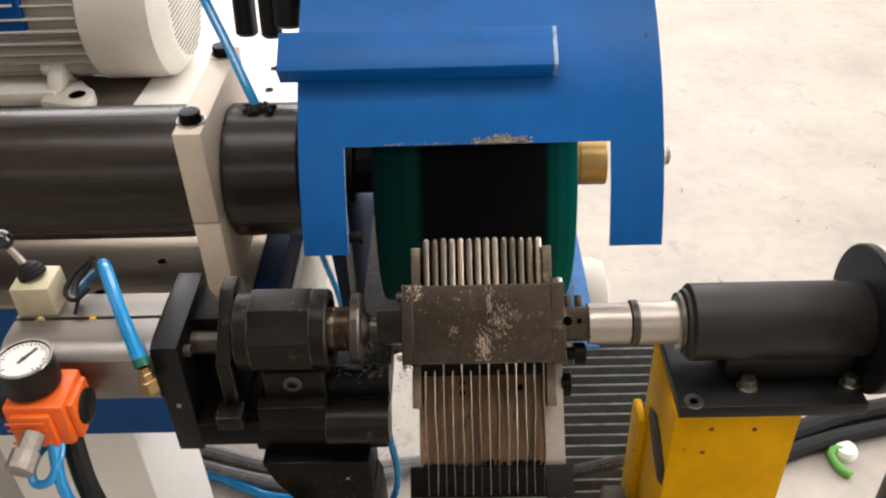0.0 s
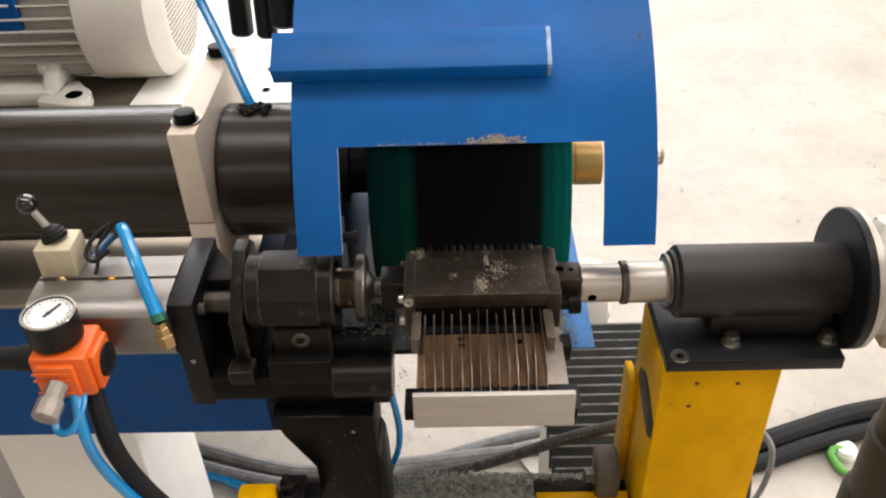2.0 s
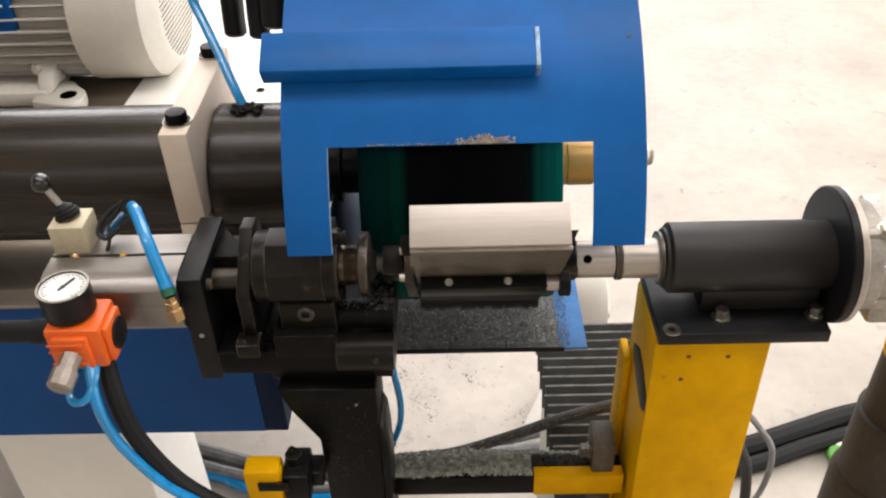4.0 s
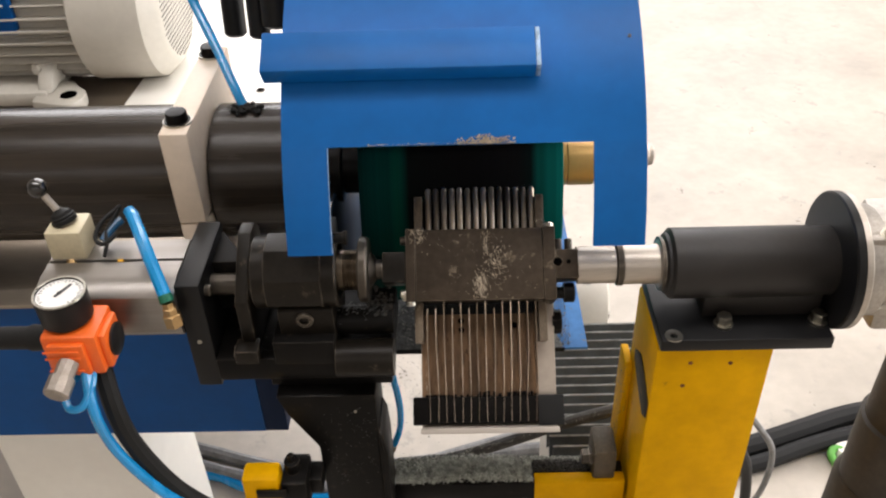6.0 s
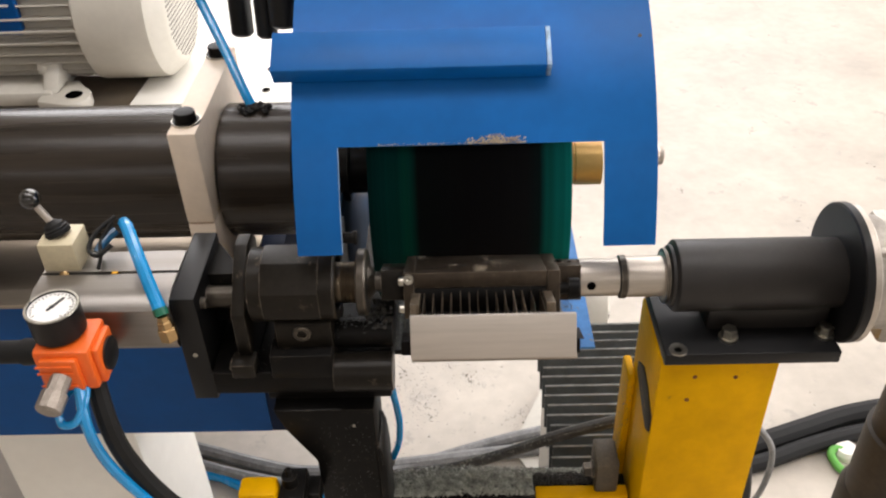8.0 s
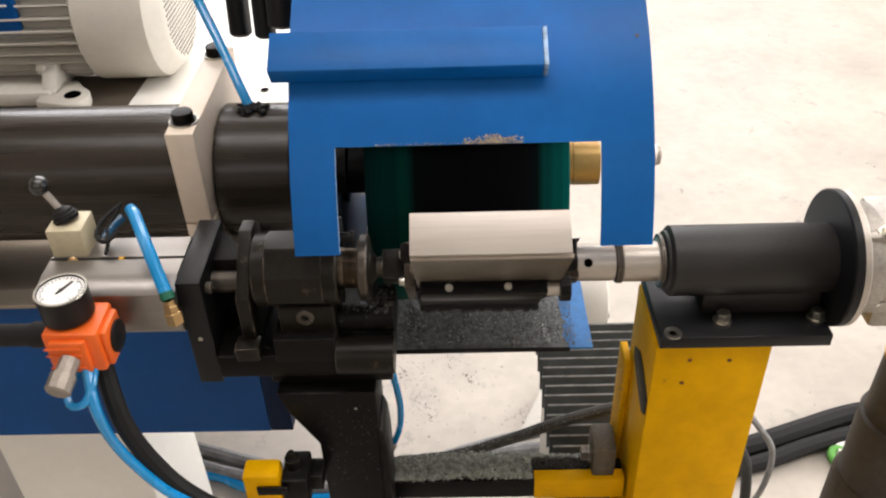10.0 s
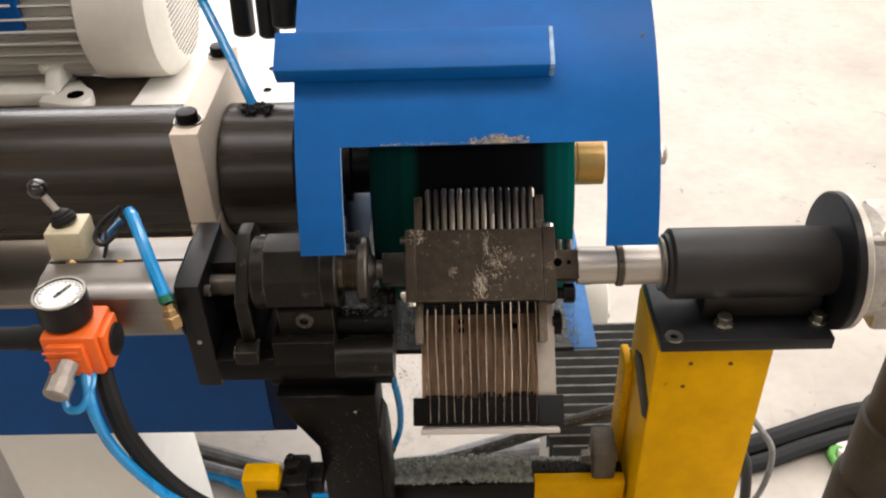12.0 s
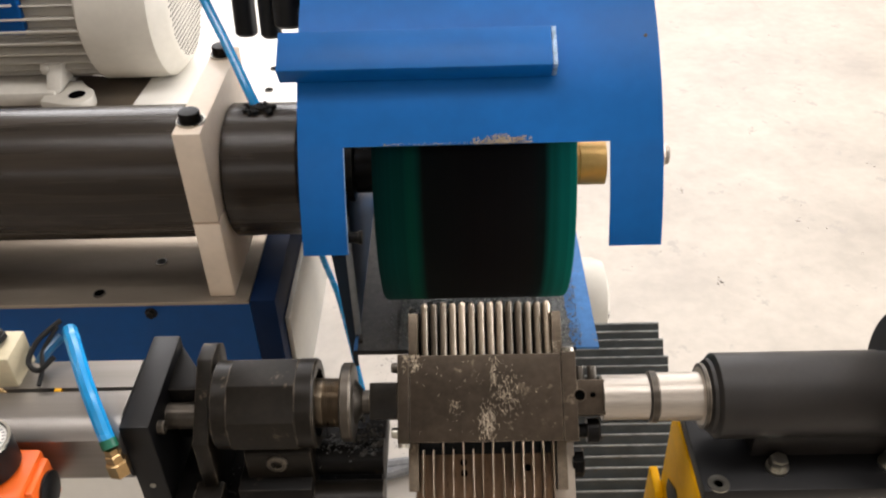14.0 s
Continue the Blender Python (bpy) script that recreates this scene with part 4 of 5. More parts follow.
def cylinder():
    bm = prism(B(), [(0.688, 0.868), (0.803, 0.868), (0.803, 1.010), (0.688, 1.010)], -0.2930, -0.2670, 0.002)
    pl = part("cylinder_flange", bm, "black_paint", cyl_, "thick black square cylinder flange")
    for y, z in ((0.706, 0.990), (0.785, 0.992), (0.706, 0.895)):
        socket_screw("flange_screw", pl, (-0.267, y, z), (1, 0, 0), 0.0062, 0.006, "grey_steel")
    socket_screw("flange_screw", pl, (-0.2800, 0.688, 0.934), (0, -1, 0), 0.0026, 0.001, "zinc")
    part("web", plate(B(), [(-0.2668, 0.800), (-0.2668, 0.742), (-0.2335, 0.742), (-0.2335, 0.752)], 0.935, 0.999, 0.0008), "black", pl, "three-cornered black web behind the flange")
    bm = rod(B(), (-0.2668, AY + 0.008, 0.978), (-0.2325, AY + 0.008, 0.978), 0.012)
    part("piston_rod", bm, "grey_steel", pl)
    y0, y1, z0, z1 = 0.684, 0.774, 0.9455, 1.010
    out = [(y0 + 0.004, z0), (y1 - 0.006, z0), (y1, z0 + 0.006), (y1, z1 - 0.004), (y1 - 0.004, z1), (0.7360, z1), (0.7355, z1 - 0.006), (0.7320, z1 - 0.006), (0.7315, z1),
           (0.7060, z1), (0.6960, z1 - 0.003), (y0 + 0.0012, z1 - 0.0095), (y0, z1 - 0.011), (y0, 0.952), (y0 + 0.003, 0.949)]
    bm = prism(B(), out, -0.436, -0.2935)
    cyl = part("barrel", bm, "alu_matt", cyl_, "grey anodised profile barrel")
    part("switch_lamp", box(B(), -0.3630, -0.3570, 0.7318, 0.7357, z1 - 0.005, z1 + 0.0004), "amber", cyl, "tiny amber switch mark")
    bm = hose(B(), [(-0.352, 0.772, 1.046), (-0.341, 0.752, 1.050), (-0.318, 0.709, 1.036), (-0.298, 0.676, 1.006)], 0.0068)
    part("air_tube", bm, "hose_blue", cyl, "thick bright blue air tube")
    bm = rod(B(), (-0.2992, 0.678, 1.008), (-0.2965, 0.6735, 1.002), 0.0072)
    part("tube_collar", bm, "collar_green", cyl, "dark green tube collar")
    bm = turned(B(), (-0.2965, 0.6735, 1.002), (0.10, -0.10, -0.95), [(0, 0.0058), (0.006, 0.0058), (0.007, 0.0075), (0.014, 0.0075), (0.015, 0.0095), (0.028, 0.0095), (0.030, 0.007)], 6)
    part("elbow_fitting", bm, "brass", cyl, "small brass hose fitting")
    scaled_from_eye(1.04, (0, 0.003, -0.0628))
    bm = hose(B(), [(-0.355, 0.759, 1.061), (-0.37, 0.74, 1.055), (-0.374, 0.722, 1.047), (-0.362, 0.712, 1.046), (-0.350, 0.722, 1.052)], 0.0024, 8)
    part("sensor_wire", bm, "rubber", cyl, "thin black sensor wire")
    bm = hose(B(), [(-0.356, 0.752, 1.060), (-0.366, 0.735, 1.047), (-0.362, 0.718, 1.042), (-0.361, 0.703, 1.037)], 0.002, 8)
    part("sensor_wire", bm, "rubber", cyl, "thin black sensor wire")
    bm = hose(B(), [(-0.354, 0.750, 1.050), (-0.360, 0.744, 1.047), (-0.366, 0.734, 1.043), (-0.369, 0.727, 1.039)], 0.0046, 10)
    part("air_tube", bm, "hose_teal", cyl, "dark blue air tube end")
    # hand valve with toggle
    scaled_from_eye(1.065, (0.006, 0.004, -0.106))
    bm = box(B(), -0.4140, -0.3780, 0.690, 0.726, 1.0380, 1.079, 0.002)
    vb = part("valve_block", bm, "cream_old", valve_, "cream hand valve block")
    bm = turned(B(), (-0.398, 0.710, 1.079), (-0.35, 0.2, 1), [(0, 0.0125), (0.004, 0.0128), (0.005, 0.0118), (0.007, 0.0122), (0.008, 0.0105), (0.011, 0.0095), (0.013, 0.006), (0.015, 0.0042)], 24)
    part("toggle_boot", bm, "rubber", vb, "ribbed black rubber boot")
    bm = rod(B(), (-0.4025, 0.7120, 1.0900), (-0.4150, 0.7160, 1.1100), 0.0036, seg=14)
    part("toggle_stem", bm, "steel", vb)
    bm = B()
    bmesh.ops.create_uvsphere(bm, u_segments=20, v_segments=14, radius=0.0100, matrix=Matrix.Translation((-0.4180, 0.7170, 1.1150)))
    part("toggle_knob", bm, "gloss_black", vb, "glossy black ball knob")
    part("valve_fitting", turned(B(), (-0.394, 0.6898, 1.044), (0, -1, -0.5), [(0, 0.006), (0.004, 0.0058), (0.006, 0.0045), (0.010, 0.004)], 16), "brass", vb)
    scaled_from_eye()


def regulator():
    scaled_from_eye(1.025, (0, 0, -0.0393))
    bm = box(B(), -0.4025, -0.3485, 0.612, 0.662, 0.963, 1.012, 0.004)
    box(bm, -0.350, -0.342, 0.618, 0.656, 0.966, 1.008, 0.003)
    box(bm, -0.395, -0.360, 0.606, 0.613, 0.968, 1.006, 0.002)
    reg = part("regulator_body", bm, "orange", regulator_, "orange plastic regulator body")
    for z0 in (0.974, 0.990, 0.998):
        part("body_rib", box(B(), -0.399, -0.365, 0.6045, 0.6062, z0, z0 + 0.0022, 0.0005), "orange", reg)
    bm = turned(B(), (-0.382, 0.640, 1.012), (0, 0, 1), [(0, 0.021), (0.004, 0.0245), (0.028, 0.0247), (0.031, 0.0252), (0.0335, 0.0250), (0.0335, 0.0222), (0.0315, 0.0220)], 48)
    g = part("gauge_case", bm, "black_paint", reg, "black round gauge case")
    bm = turned(B(), (-0.382, 0.640, 1.0430), (0, 0, 1), [(0, 0.0221), (0.0008, 0.0221)], 48)
    dial = part("dial", bm, "dial", reg, "white pressure dial with black ticks")
    bm = B()
    for i in range(25):
        a = radians(225 - i * 270 / 24)
        r0 = 0.0165 if i % 4 == 0 else 0.0182
        m = Matrix.Translation((-0.382, 0.640, 1.0441)) @ Matrix.Rotation(a, 4, "Z")
        q = box(B(), r0, 0.0202, -0.00035, 0.00035, -0.0002, 0.0002)
        bmesh.ops.transform(q, matrix=m, verts=q.verts[:])
        me = bpy.data.meshes.new("tick")
        q.to_mesh(me)
        q.free()
        bm.from_mesh(me)
        bpy.data.meshes.remove(me)
    part("dial_ticks", bm, "ink", reg)
    m = Matrix.Translation((-0.382, 0.640, 1.0445)) @ Matrix.Rotation(radians(62), 4, "Z")
    bm = box(B(), -0.006, 0.0150, -0.0013, 0.0013, -0.0003, 0.0003)
    bmesh.ops.transform(bm, matrix=m, verts=bm.verts[:])
    turned(bm, (-0.382, 0.640, 1.0443), (0, 0, 1), [(0, 0.0022), (0.001, 0.002)], 14)
    part("needle", bm, "ink", reg)
    part("dial_rim", turned(B(), (-0.382, 0.640, 1.0448), (0, 0, 1), [(0, 0.0252), (0.001, 0.0248), (0.001, 0.0228), (0, 0.0222)], 48, True), "zinc", reg, "bright gauge rim")
    bm = turned(B(), (-0.3425, 0.638, 0.987), (1, 0, 0), [(0, 0.0165), (0.003, 0.0165), (0.004, 0.014), (0.005, 0.012)], 28)
    part("side_cap", bm, "black_paint", reg, "round black cap")
    bm = turned(B(), (-0.378, 0.607, 0.985), (-0.15, -1, -0.35), [(0, 0.010), (0.016, 0.0095), (0.017, 0.0125), (0.034, 0.0125), (0.036, 0.010)], 10)
    part("silencer", bm, "silencer", reg, "grey metal silencer fitting")
    bm = turned(B(), (-0.4025, 0.638, 0.990), (-1, 0, 0), [(0, 0.0125), (0.02, 0.0135), (0.025, 0.0115), (0.20, 0.0115)], 24)
    part("inlet_hose", bm, "rubber", reg, "black inlet hose")
    for pts, r, mt, lb in (
        ([(-0.372, 0.622, 0.966), (-0.386, 0.600, 0.955), (-0.384, 0.588, 0.942), (-0.370, 0.588, 0.944), (-0.362, 0.602, 0.958), (-0.363, 0.618, 0.968)], 0.0040, "hose_blue", "loop of blue air tube"),
        ([(-0.368, 0.612, 0.972), (-0.362, 0.590, 0.935), (-0.357, 0.590, 0.886), (-0.338, 0.590, 0.838), (-0.314, 0.590, 0.800), (-0.270, 0.592, 0.755)], 0.0056, "hose_blue", "blue air tube"),
        ([(-0.362, 0.632, 0.965), (-0.350, 0.606, 0.920), (-0.3415, 0.602, 0.873), (-0.321, 0.602, 0.817), (-0.295, 0.602, 0.778), (-0.250, 0.602, 0.735)], 0.0098, "rubber", "thick black air hose"),
    ):
        part("air_hose", hose(B(), pts, r), mt, reg, lb)
    scaled_from_eye()


def beam():
    bm = box(B(), -0.100, 0.1985, 0.700, 0.735, 0.640, 0.672, 0.002)
    bar = part("beam_bar", bm, "black", beam_)
    part("beam_end", box(B(), 0.086, 0.1985, 0.6985, 0.7160, 0.6385, 0.6742, 0.002), "yellow", bar, "yellow beam end")
    sag = [(-0.22, 0.968, 0.34), (-0.126, 0.954, 0.40), (-0.021, 0.936, 0.44), (0.069, 0.916, 0.50), (0.150, 0.886, 0.575), (0.234, 0.864, 0.63), (0.30, 0.848, 0.66)]
    part("sagging_cable", hose(B(), sag, 0.0085), "rubber_dusty", beam_, "swarf-covered sagging black cable")

    def crust(r):
        i, u = r.randrange(1, len(sag) - 1), r.random()
        a, b = Vector(sag[i]), Vector(sag[i + 1])
        return a.lerp(b, u) + Vector((0, 0.006 * r.uniform(-1, 1) - 0.003, 0.0070 + 0.002 * r.random()))
    scatter("swarf", "chips_light", 520, crust, 0.0015, "grey-green swarf on the cable", "swarf", beam_, 51, 0.5)

    part("rear_rail", box(B(), -0.104, 0.19, 0.775, 0.80, 0.575, 0.602, 0.002), "black", bar)

    def heap(rng):
        x = -0.097 + 0.18 * rng.random()
        y = 0.7015 + 0.032 * rng.random()
        return (x, y, 0.6725 + 0.005 * rng.random() + 0.011 * rng.random() * math.exp(-((x - 0.01) / 0.045) ** 2))
    scatter("swarf", "chips_light", 5200, heap, 0.0026, "grey-green grinding swarf", "swarf", bar, 11)

    scatter("swarf", "chips_dark", 900, lambda r: (0.086 + 0.10 * r.random(), 0.717 + 0.018 * r.random(), 0.6725 + 0.004 * r.random()), 0.0024, "greasy swarf behind the beam end", "swarf", bar, 13)

    def heap2(rng):
        x = -0.10 + 0.28 * rng.random()
        return (x, 0.776 + 0.023 * rng.random(), 0.603 + 0.012 * rng.random() * math.exp(-((x - 0.0) / 0.09) ** 2))
    scatter("swarf", "chips_light", 4200, heap2, 0.0024, "grey-green grinding swarf", "swarf", bar, 12)


def scrapes(name, mat, count, place, length, width, label, parent, seed):
    """Scraped marks: thin flat slivers that lie on a face, mostly along y."""
    rng = random.Random(seed)
    vs, fs = [], []
    for _ in range(count):
        x, y, z = place(rng)
        l, w, a = length * rng.uniform(0.25, 1.4), width * rng.uniform(0.4, 1.3), rng.gauss(0, 0.35)
        d, q = Vector((math.sin(a), math.cos(a), 0)), Vector((math.cos(a), -math.sin(a), 0))
        bend = rng.uniform(-0.2, 0.2) * l
        c = Vector((x, y, z + 0.0001 * rng.random()))
        k = len(vs)
        vs += [c - d * l, c + q * (bend - w), c + d * l, c + q * (bend + w), c + q * bend + Vector((0, 0, 0.0002))]
        fs += [(k, k + 1, k + 4), (k + 1, k + 2, k + 4), (k + 2, k + 3, k + 4), (k + 3, k, k + 4)]
    me = bpy.data.meshes.new(name)
    me.from_pydata(vs, [], fs)
    me.materials.append(M[mat])
    ob = new(name, me)
    ob.parent = parent
    return tagged(ob, label, "", "", "stuff")


def fixture():
    """The turning blade fixture: local y runs to the blade tips, z to its front face; it turns about the shaft."""
    o_v = ORIGIN[clamp_.name]
    o = tuple(o_v)

    def put(name, bm, mat, parent, label=""):
        bmesh.ops.translate(bm, vec=o_v, verts=bm.verts[:])
        return part(name, bm, mat, parent, label, at=o)

    body = put("clamp_plate", box(B(), -0.0468, 0.0843, -0.0368, 0.0374, 0.001, 0.0164, 0.0006), "plate", clamp_, "worn dark steel clamp plate with scraped marks")
    put("end_cheek", box(B(), -0.0572, -0.0471, -0.0374, 0.0386, -0.030, 0.0169, 0.0008), "plate", body, "worn steel end cheek")
    bm = box(B(), 0.0846, 0.0972, -0.0378, 0.0386, -0.030, 0.0169, 0.0008)
    box(bm, 0.0968, 0.1208, -0.0160, 0.0142, -0.020, 0.0160, 0.0008)
    put("end_cheek", bm, "plate", body, "worn steel end cheek with a drive block")
    put("clamp_block", box(B(), -0.0466, 0.0842, -0.0360, 0.0364, -0.034, 0.0008, 0.001), "black", body, "black clamp block")
    put("lower_block", box(B(), -0.0400, 0.0830, -0.0710, -0.0362, -0.0445, -0.0312, 0.0015), "black", body, "black lower block")
    bm = box(B(), -0.0440, 0.0820, -0.0300, 0.0340, -0.0400, -0.0341, 0.001)
    rng = random.Random(9)
    for i in range(26):
        x = -0.041 + 0.119 * i / 25
        box(bm, x - 0.003, x + 0.0035, 0.0200, 0.0345 + 0.002 * rng.random(), -0.0440 - 0.0025 * rng.random(), -0.0345, 0.0008)
    put("oily_crust", bm, "rubber", body, "black stepped flap under the block")
    for x in (-0.012, 0.045):
        put("block_screw", turned(B(), (x, -0.0710, -0.0372), (0, -1, 0), [(0, 0.0040), (0.0022, 0.0038), (0.0024, 0.0022), (0.0005, 0.002)], 12), "zinc", body)
    put("drive_hole", turned(B(), (0.0992, 0.0010, 0.0161), (0, 0, 1), [(0, 0.0056), (0.0009, 0.0054), (0.0010, 0.0046)], 24), "plate", body, "worn rim of the drive hole")
    put("hole_bore", turned(B(), (0.0992, 0.0010, 0.0163), (0, 0, 1), [(0, 0.0045), (0.0009, 0.0045), (0.0009, 0)], 20), "void", body, "dark disc for the drive hole")
    put("drive_hole", turned(B(), (0.1105, 0.0010, 0.0161), (0, 0, 1), [(0, 0.0024), (0.0003, 0.0024), (0.0003, 0)], 14), "void", body, "small dark disc for a hole")
    for x in (0.1015, 0.1120):
        put("cap_screw", turned(B(), (x, 0.0142, 0.004), (0, 1, 0), [(0, 0.0042), (0.0115, 0.0042), (0.0125, 0.0036), (0.0125, 0.002), (0.009, 0.0018)], 18), "grey_steel", body)
    put("cap_screw", turned(B(), (0.0972, -0.0285, -0.004), (1, 0, 0), [(0, 0.006), (0.009, 0.006), (0.009, 0.0105), (0.0190, 0.0105), (0.0205, 0.009)], 18), "black", body)
    put("pin", turned(B(), (0.0835, -0.056, -0.0370), (1, 0, 0), [(0, 0.0075), (0.0118, 0.0075), (0.0118, 0)], 20), "steel", body)
    put("pin_nut", turned(B(), (0.0955, -0.056, -0.0370), (1, 0, 0), [(0, 0), (0, 0.0130), (0.010, 0.0130), (0.011, 0.0115), (0.011, 0)], 8), "black", body)
    put("cheek_screw", turned(B(), (0.0910, 0.0386, 0.0095), (0, 1, 0), [(0, 0.0058), (0.0035, 0.0058), (0.0047, 0.0045), (0.0049, 0)], 18), "zinc", body)
    put("nose_block", box(B(), -0.0815, -0.0575, -0.0165, 0.0150, -0.0165, 0.0150, 0.0012), "oiled", body, "dark square nose block")
    for y, z in ((0.028, 0.006), (-0.028, 0.006), (-0.028, -0.022)):
        put("cheek_screw", turned(B(), (-0.0572, y, z), (-1, 0, 0), [(0, 0.0048), (0.005, 0.0045), (0.006, 0.0035)], 16), "zinc" if y < 0 else "grey_steel", body)
    put("corner_screw", turned(B(), (-0.0520, -0.0374, 0.0105), (0, -1, 0), [(0, 0.0054), (0.0035, 0.0050), (0.0035, 0.0022), (0.0015, 0)], 18), "zinc", body)
    # side strips at the tips and at the bar
    for x in (-0.0488, 0.0800):
        put("side_strip", box(B(), x, x + 0.0084, 0.0376, 0.0775, -0.026, -0.006, 0.0008), "tan_strip", body, "brown-grey side strip")
    for x in (-0.0492, 0.0797):
        put("side_strip", box(B(), x, x + 0.0088, -0.0782, -0.0362, -0.022, -0.004, 0.0008), "tan_strip", body, "brown-grey side strip")
    # fourteen blades: round-ended at the tips, thin behind
    rng = random.Random(4)
    for i in range(14):
        x = -0.0342 + 0.00852 * i
        tip = 0.0882 + rng.uniform(-0.0006, 0.0006)
        bm = B()
        r = 0.0033
        prof = [(r * math.cos(radians(a)), r * math.sin(radians(a))) for a in range(0, 181, 18)]
        # bar with a rounded front and a rounded end
        rings = []
        for yy, k in ((0.0374, 1.0), (tip - 0.0042, 1.0), (tip - 0.0024, 0.92), (tip - 0.0011, 0.74), (tip - 0.0003, 0.46), (tip, 0.15)):
            ring = [bm.verts.new((x + px * k, yy, -0.0102 - 0.0033 + pz * k)) for px, pz in prof]
            ring += [bm.verts.new((x - r * k, yy, -0.026)), bm.verts.new((x + r * k, yy, -0.026))]
            rings.append(ring)
        for a, b in zip(rings, rings[1:]):
            for j in range(len(a)):
                bm.faces.new((a[j], a[(j + 1) % len(a)], b[(j + 1) % len(a)], b[j]))
        bm.faces.new(rings[-1])
        bm.faces.new(rings[0][::-1])
        put("blade_tip", bm, "blade", body)
        xs, xe = -0.0362 + 0.00870 * i, -0.0348 + 0.00842 * i
        bm = B()
        d0, d1 = rng.uniform(-0.0007, 0.0007), rng.uniform(-0.0012, 0.0012)
        start = -0.0362 if i not in (0, 1, 3, 5, 8) else -0.0430
        ring = []
        for yy, xx, zt in ((start, xs, -0.003), (-0.0475, xs + d0 / 2, -0.004), (-0.0800, xs + d0, -0.005 - rng.random() * 0.001), (-0.118, (xs + xe) / 2 + d1, -0.007), (-0.1340, xe + d1 * 0.8, -0.0110), (-0.1600, xe, -0.0128)):
            w = 0.00050 if yy > -0.07 else 0.00036 if yy > -0.132 else 0.00016
            ring.append([bm.verts.new((xx + sx, yy, zz)) for sx, zz in ((-w, -0.0255), (w, -0.0255), (w, zt), (-w, zt))])
        for a, b in zip(ring, ring[1:]):
            for j in range(4):
                bm.faces.new((a[j], a[(j + 1) % 4], b[(j + 1) % 4], b[j]))
        bm.faces.new(ring[0][::-1])
        bm.faces.new(ring[-1])
        put("blade_strip", bm, "blade_dark", body)
    put("tip_backing", box(B(), -0.0405, 0.0800, 0.0374, 0.0800, -0.0300, -0.0262, 0.0006), "black", body, "black backing behind the blade tips")
    put("back_plate", box(B(), -0.0440, 0.0972, -0.1648, -0.0362, -0.0300, -0.0262, 0.0006), "tan_alu", body, "pale aluminium back plate")
    # thin sheet added to put the back plate's underside shade into colour
    put("oily_underside", box(B(), -0.0436, 0.0968, -0.1645, -0.0365, -0.0309, -0.0302), "strip", body, "brown sheet with the underside's shade as colour")
    put("stained_liner", box(B(), -0.0432, 0.0785, -0.1335, -0.0362, -0.0260, -0.0252), "liner", body, "brown oil-stained liner plate")
    for x, y in ((-0.0015, -0.0545), (-0.0010, -0.0640), (0.0555, -0.0600)):
        put("liner_hole", turned(B(), (x, y, -0.0253), (0, 0, 1), [(0, 0.0032), (0.0004, 0.0032), (0.0004, 0)], 14), "void", body, "dark disc for a liner hole")
    # black sheet painted in for the clamp plate's shadow on the liner
    put("dark_gap", box(B(), -0.0425, 0.0785, -0.0475, -0.0362, -0.0250, -0.0235), "rubber", body)
    put("rubber_comb", box(B(), -0.0527, 0.1000, -0.1625, -0.1338, -0.0258, -0.0133, 0.0012), "comb", body, "black rubber comb strip")
    bm = B()
    for i in range(60):
        x = -0.040 + 0.116 * rng.random()
        h = rng.uniform(0.001, 0.0035) * (1.6 if x > 0.01 else 0.7)
        box(bm, x - 0.0012, x + 0.0014, -0.1345, -0.1338 + h, -0.0256, -0.0145 - 0.004 * rng.random(), 0.0003)
    put("comb_fringe", bm, "comb", body, "ragged oily edge of the comb")
    put("tape", box(B(), 0.0768, 0.1030, -0.1640, -0.1330, -0.0132, -0.0126, 0.0002), "rubber", body, "black tape on the comb end")
    put("end_bar", box(B(), -0.0440, 0.0957, -0.1705, -0.1650, -0.0268, 0.0112, 0.0006), "aluminium", body, "clean aluminium end bar")
    scrapes("scrape_mark", "scrape", 34, lambda r: (-0.0385 + 0.0008 * r.gauss(0, 1), -0.130 * r.random() ** 0.3 - 0.035, -0.0251), 0.003, 0.0004, "dark drip marks", body, 25)

    def flecks(r):
        k = r.random()
        if k < 0.42:
            x, y = 0.0205 + 0.0042 * r.gauss(0, 1), -0.021 + 0.008 * r.gauss(0, 1)
        elif k < 0.85:
            x, y = 0.0365 + 0.0062 * r.gauss(0, 1), 0.003 + 0.011 * r.gauss(0, 1)
        else:
            x, y = 0.0265 + 0.0018 * r.gauss(0, 1), 0.022 + 0.008 * r.gauss(0, 1)
        return (x, max(-0.034, min(0.034, y)), 0.0166)
    lab = "pale scraped marks"
    scrapes("scrape_mark", "scrape", 420, flecks, 0.0019, 0.00026, lab, body, 21)
    scrapes("scrape_mark", "scrape", 16, lambda r: (0.0195 + 0.004 * r.gauss(0, 1), -0.021 + 0.005 * r.gauss(0, 1), 0.0166), 0.005, 0.0006, lab, body, 26)
    scrapes("scrape_mark", "scrape", 70, lambda r: (-0.04 + 0.12 * r.random(), -0.035 + 0.068 * r.random(), 0.0166), 0.0009, 0.0003, lab, body, 22)
    scrapes("scrape_mark", "scrape", 40, lambda r: (-0.008 + 0.003 * r.gauss(0, 1), -0.006 + 0.003 * r.gauss(0, 1), 0.0166), 0.0010, 0.0003, lab, body, 27)
    scrapes("scrape_mark", "scrape", 90, lambda r: (-0.054 + 0.016 * r.random(), 0.037 - 0.014 * r.random() ** 2, 0.0171), 0.0014, 0.0005, lab, body, 23)
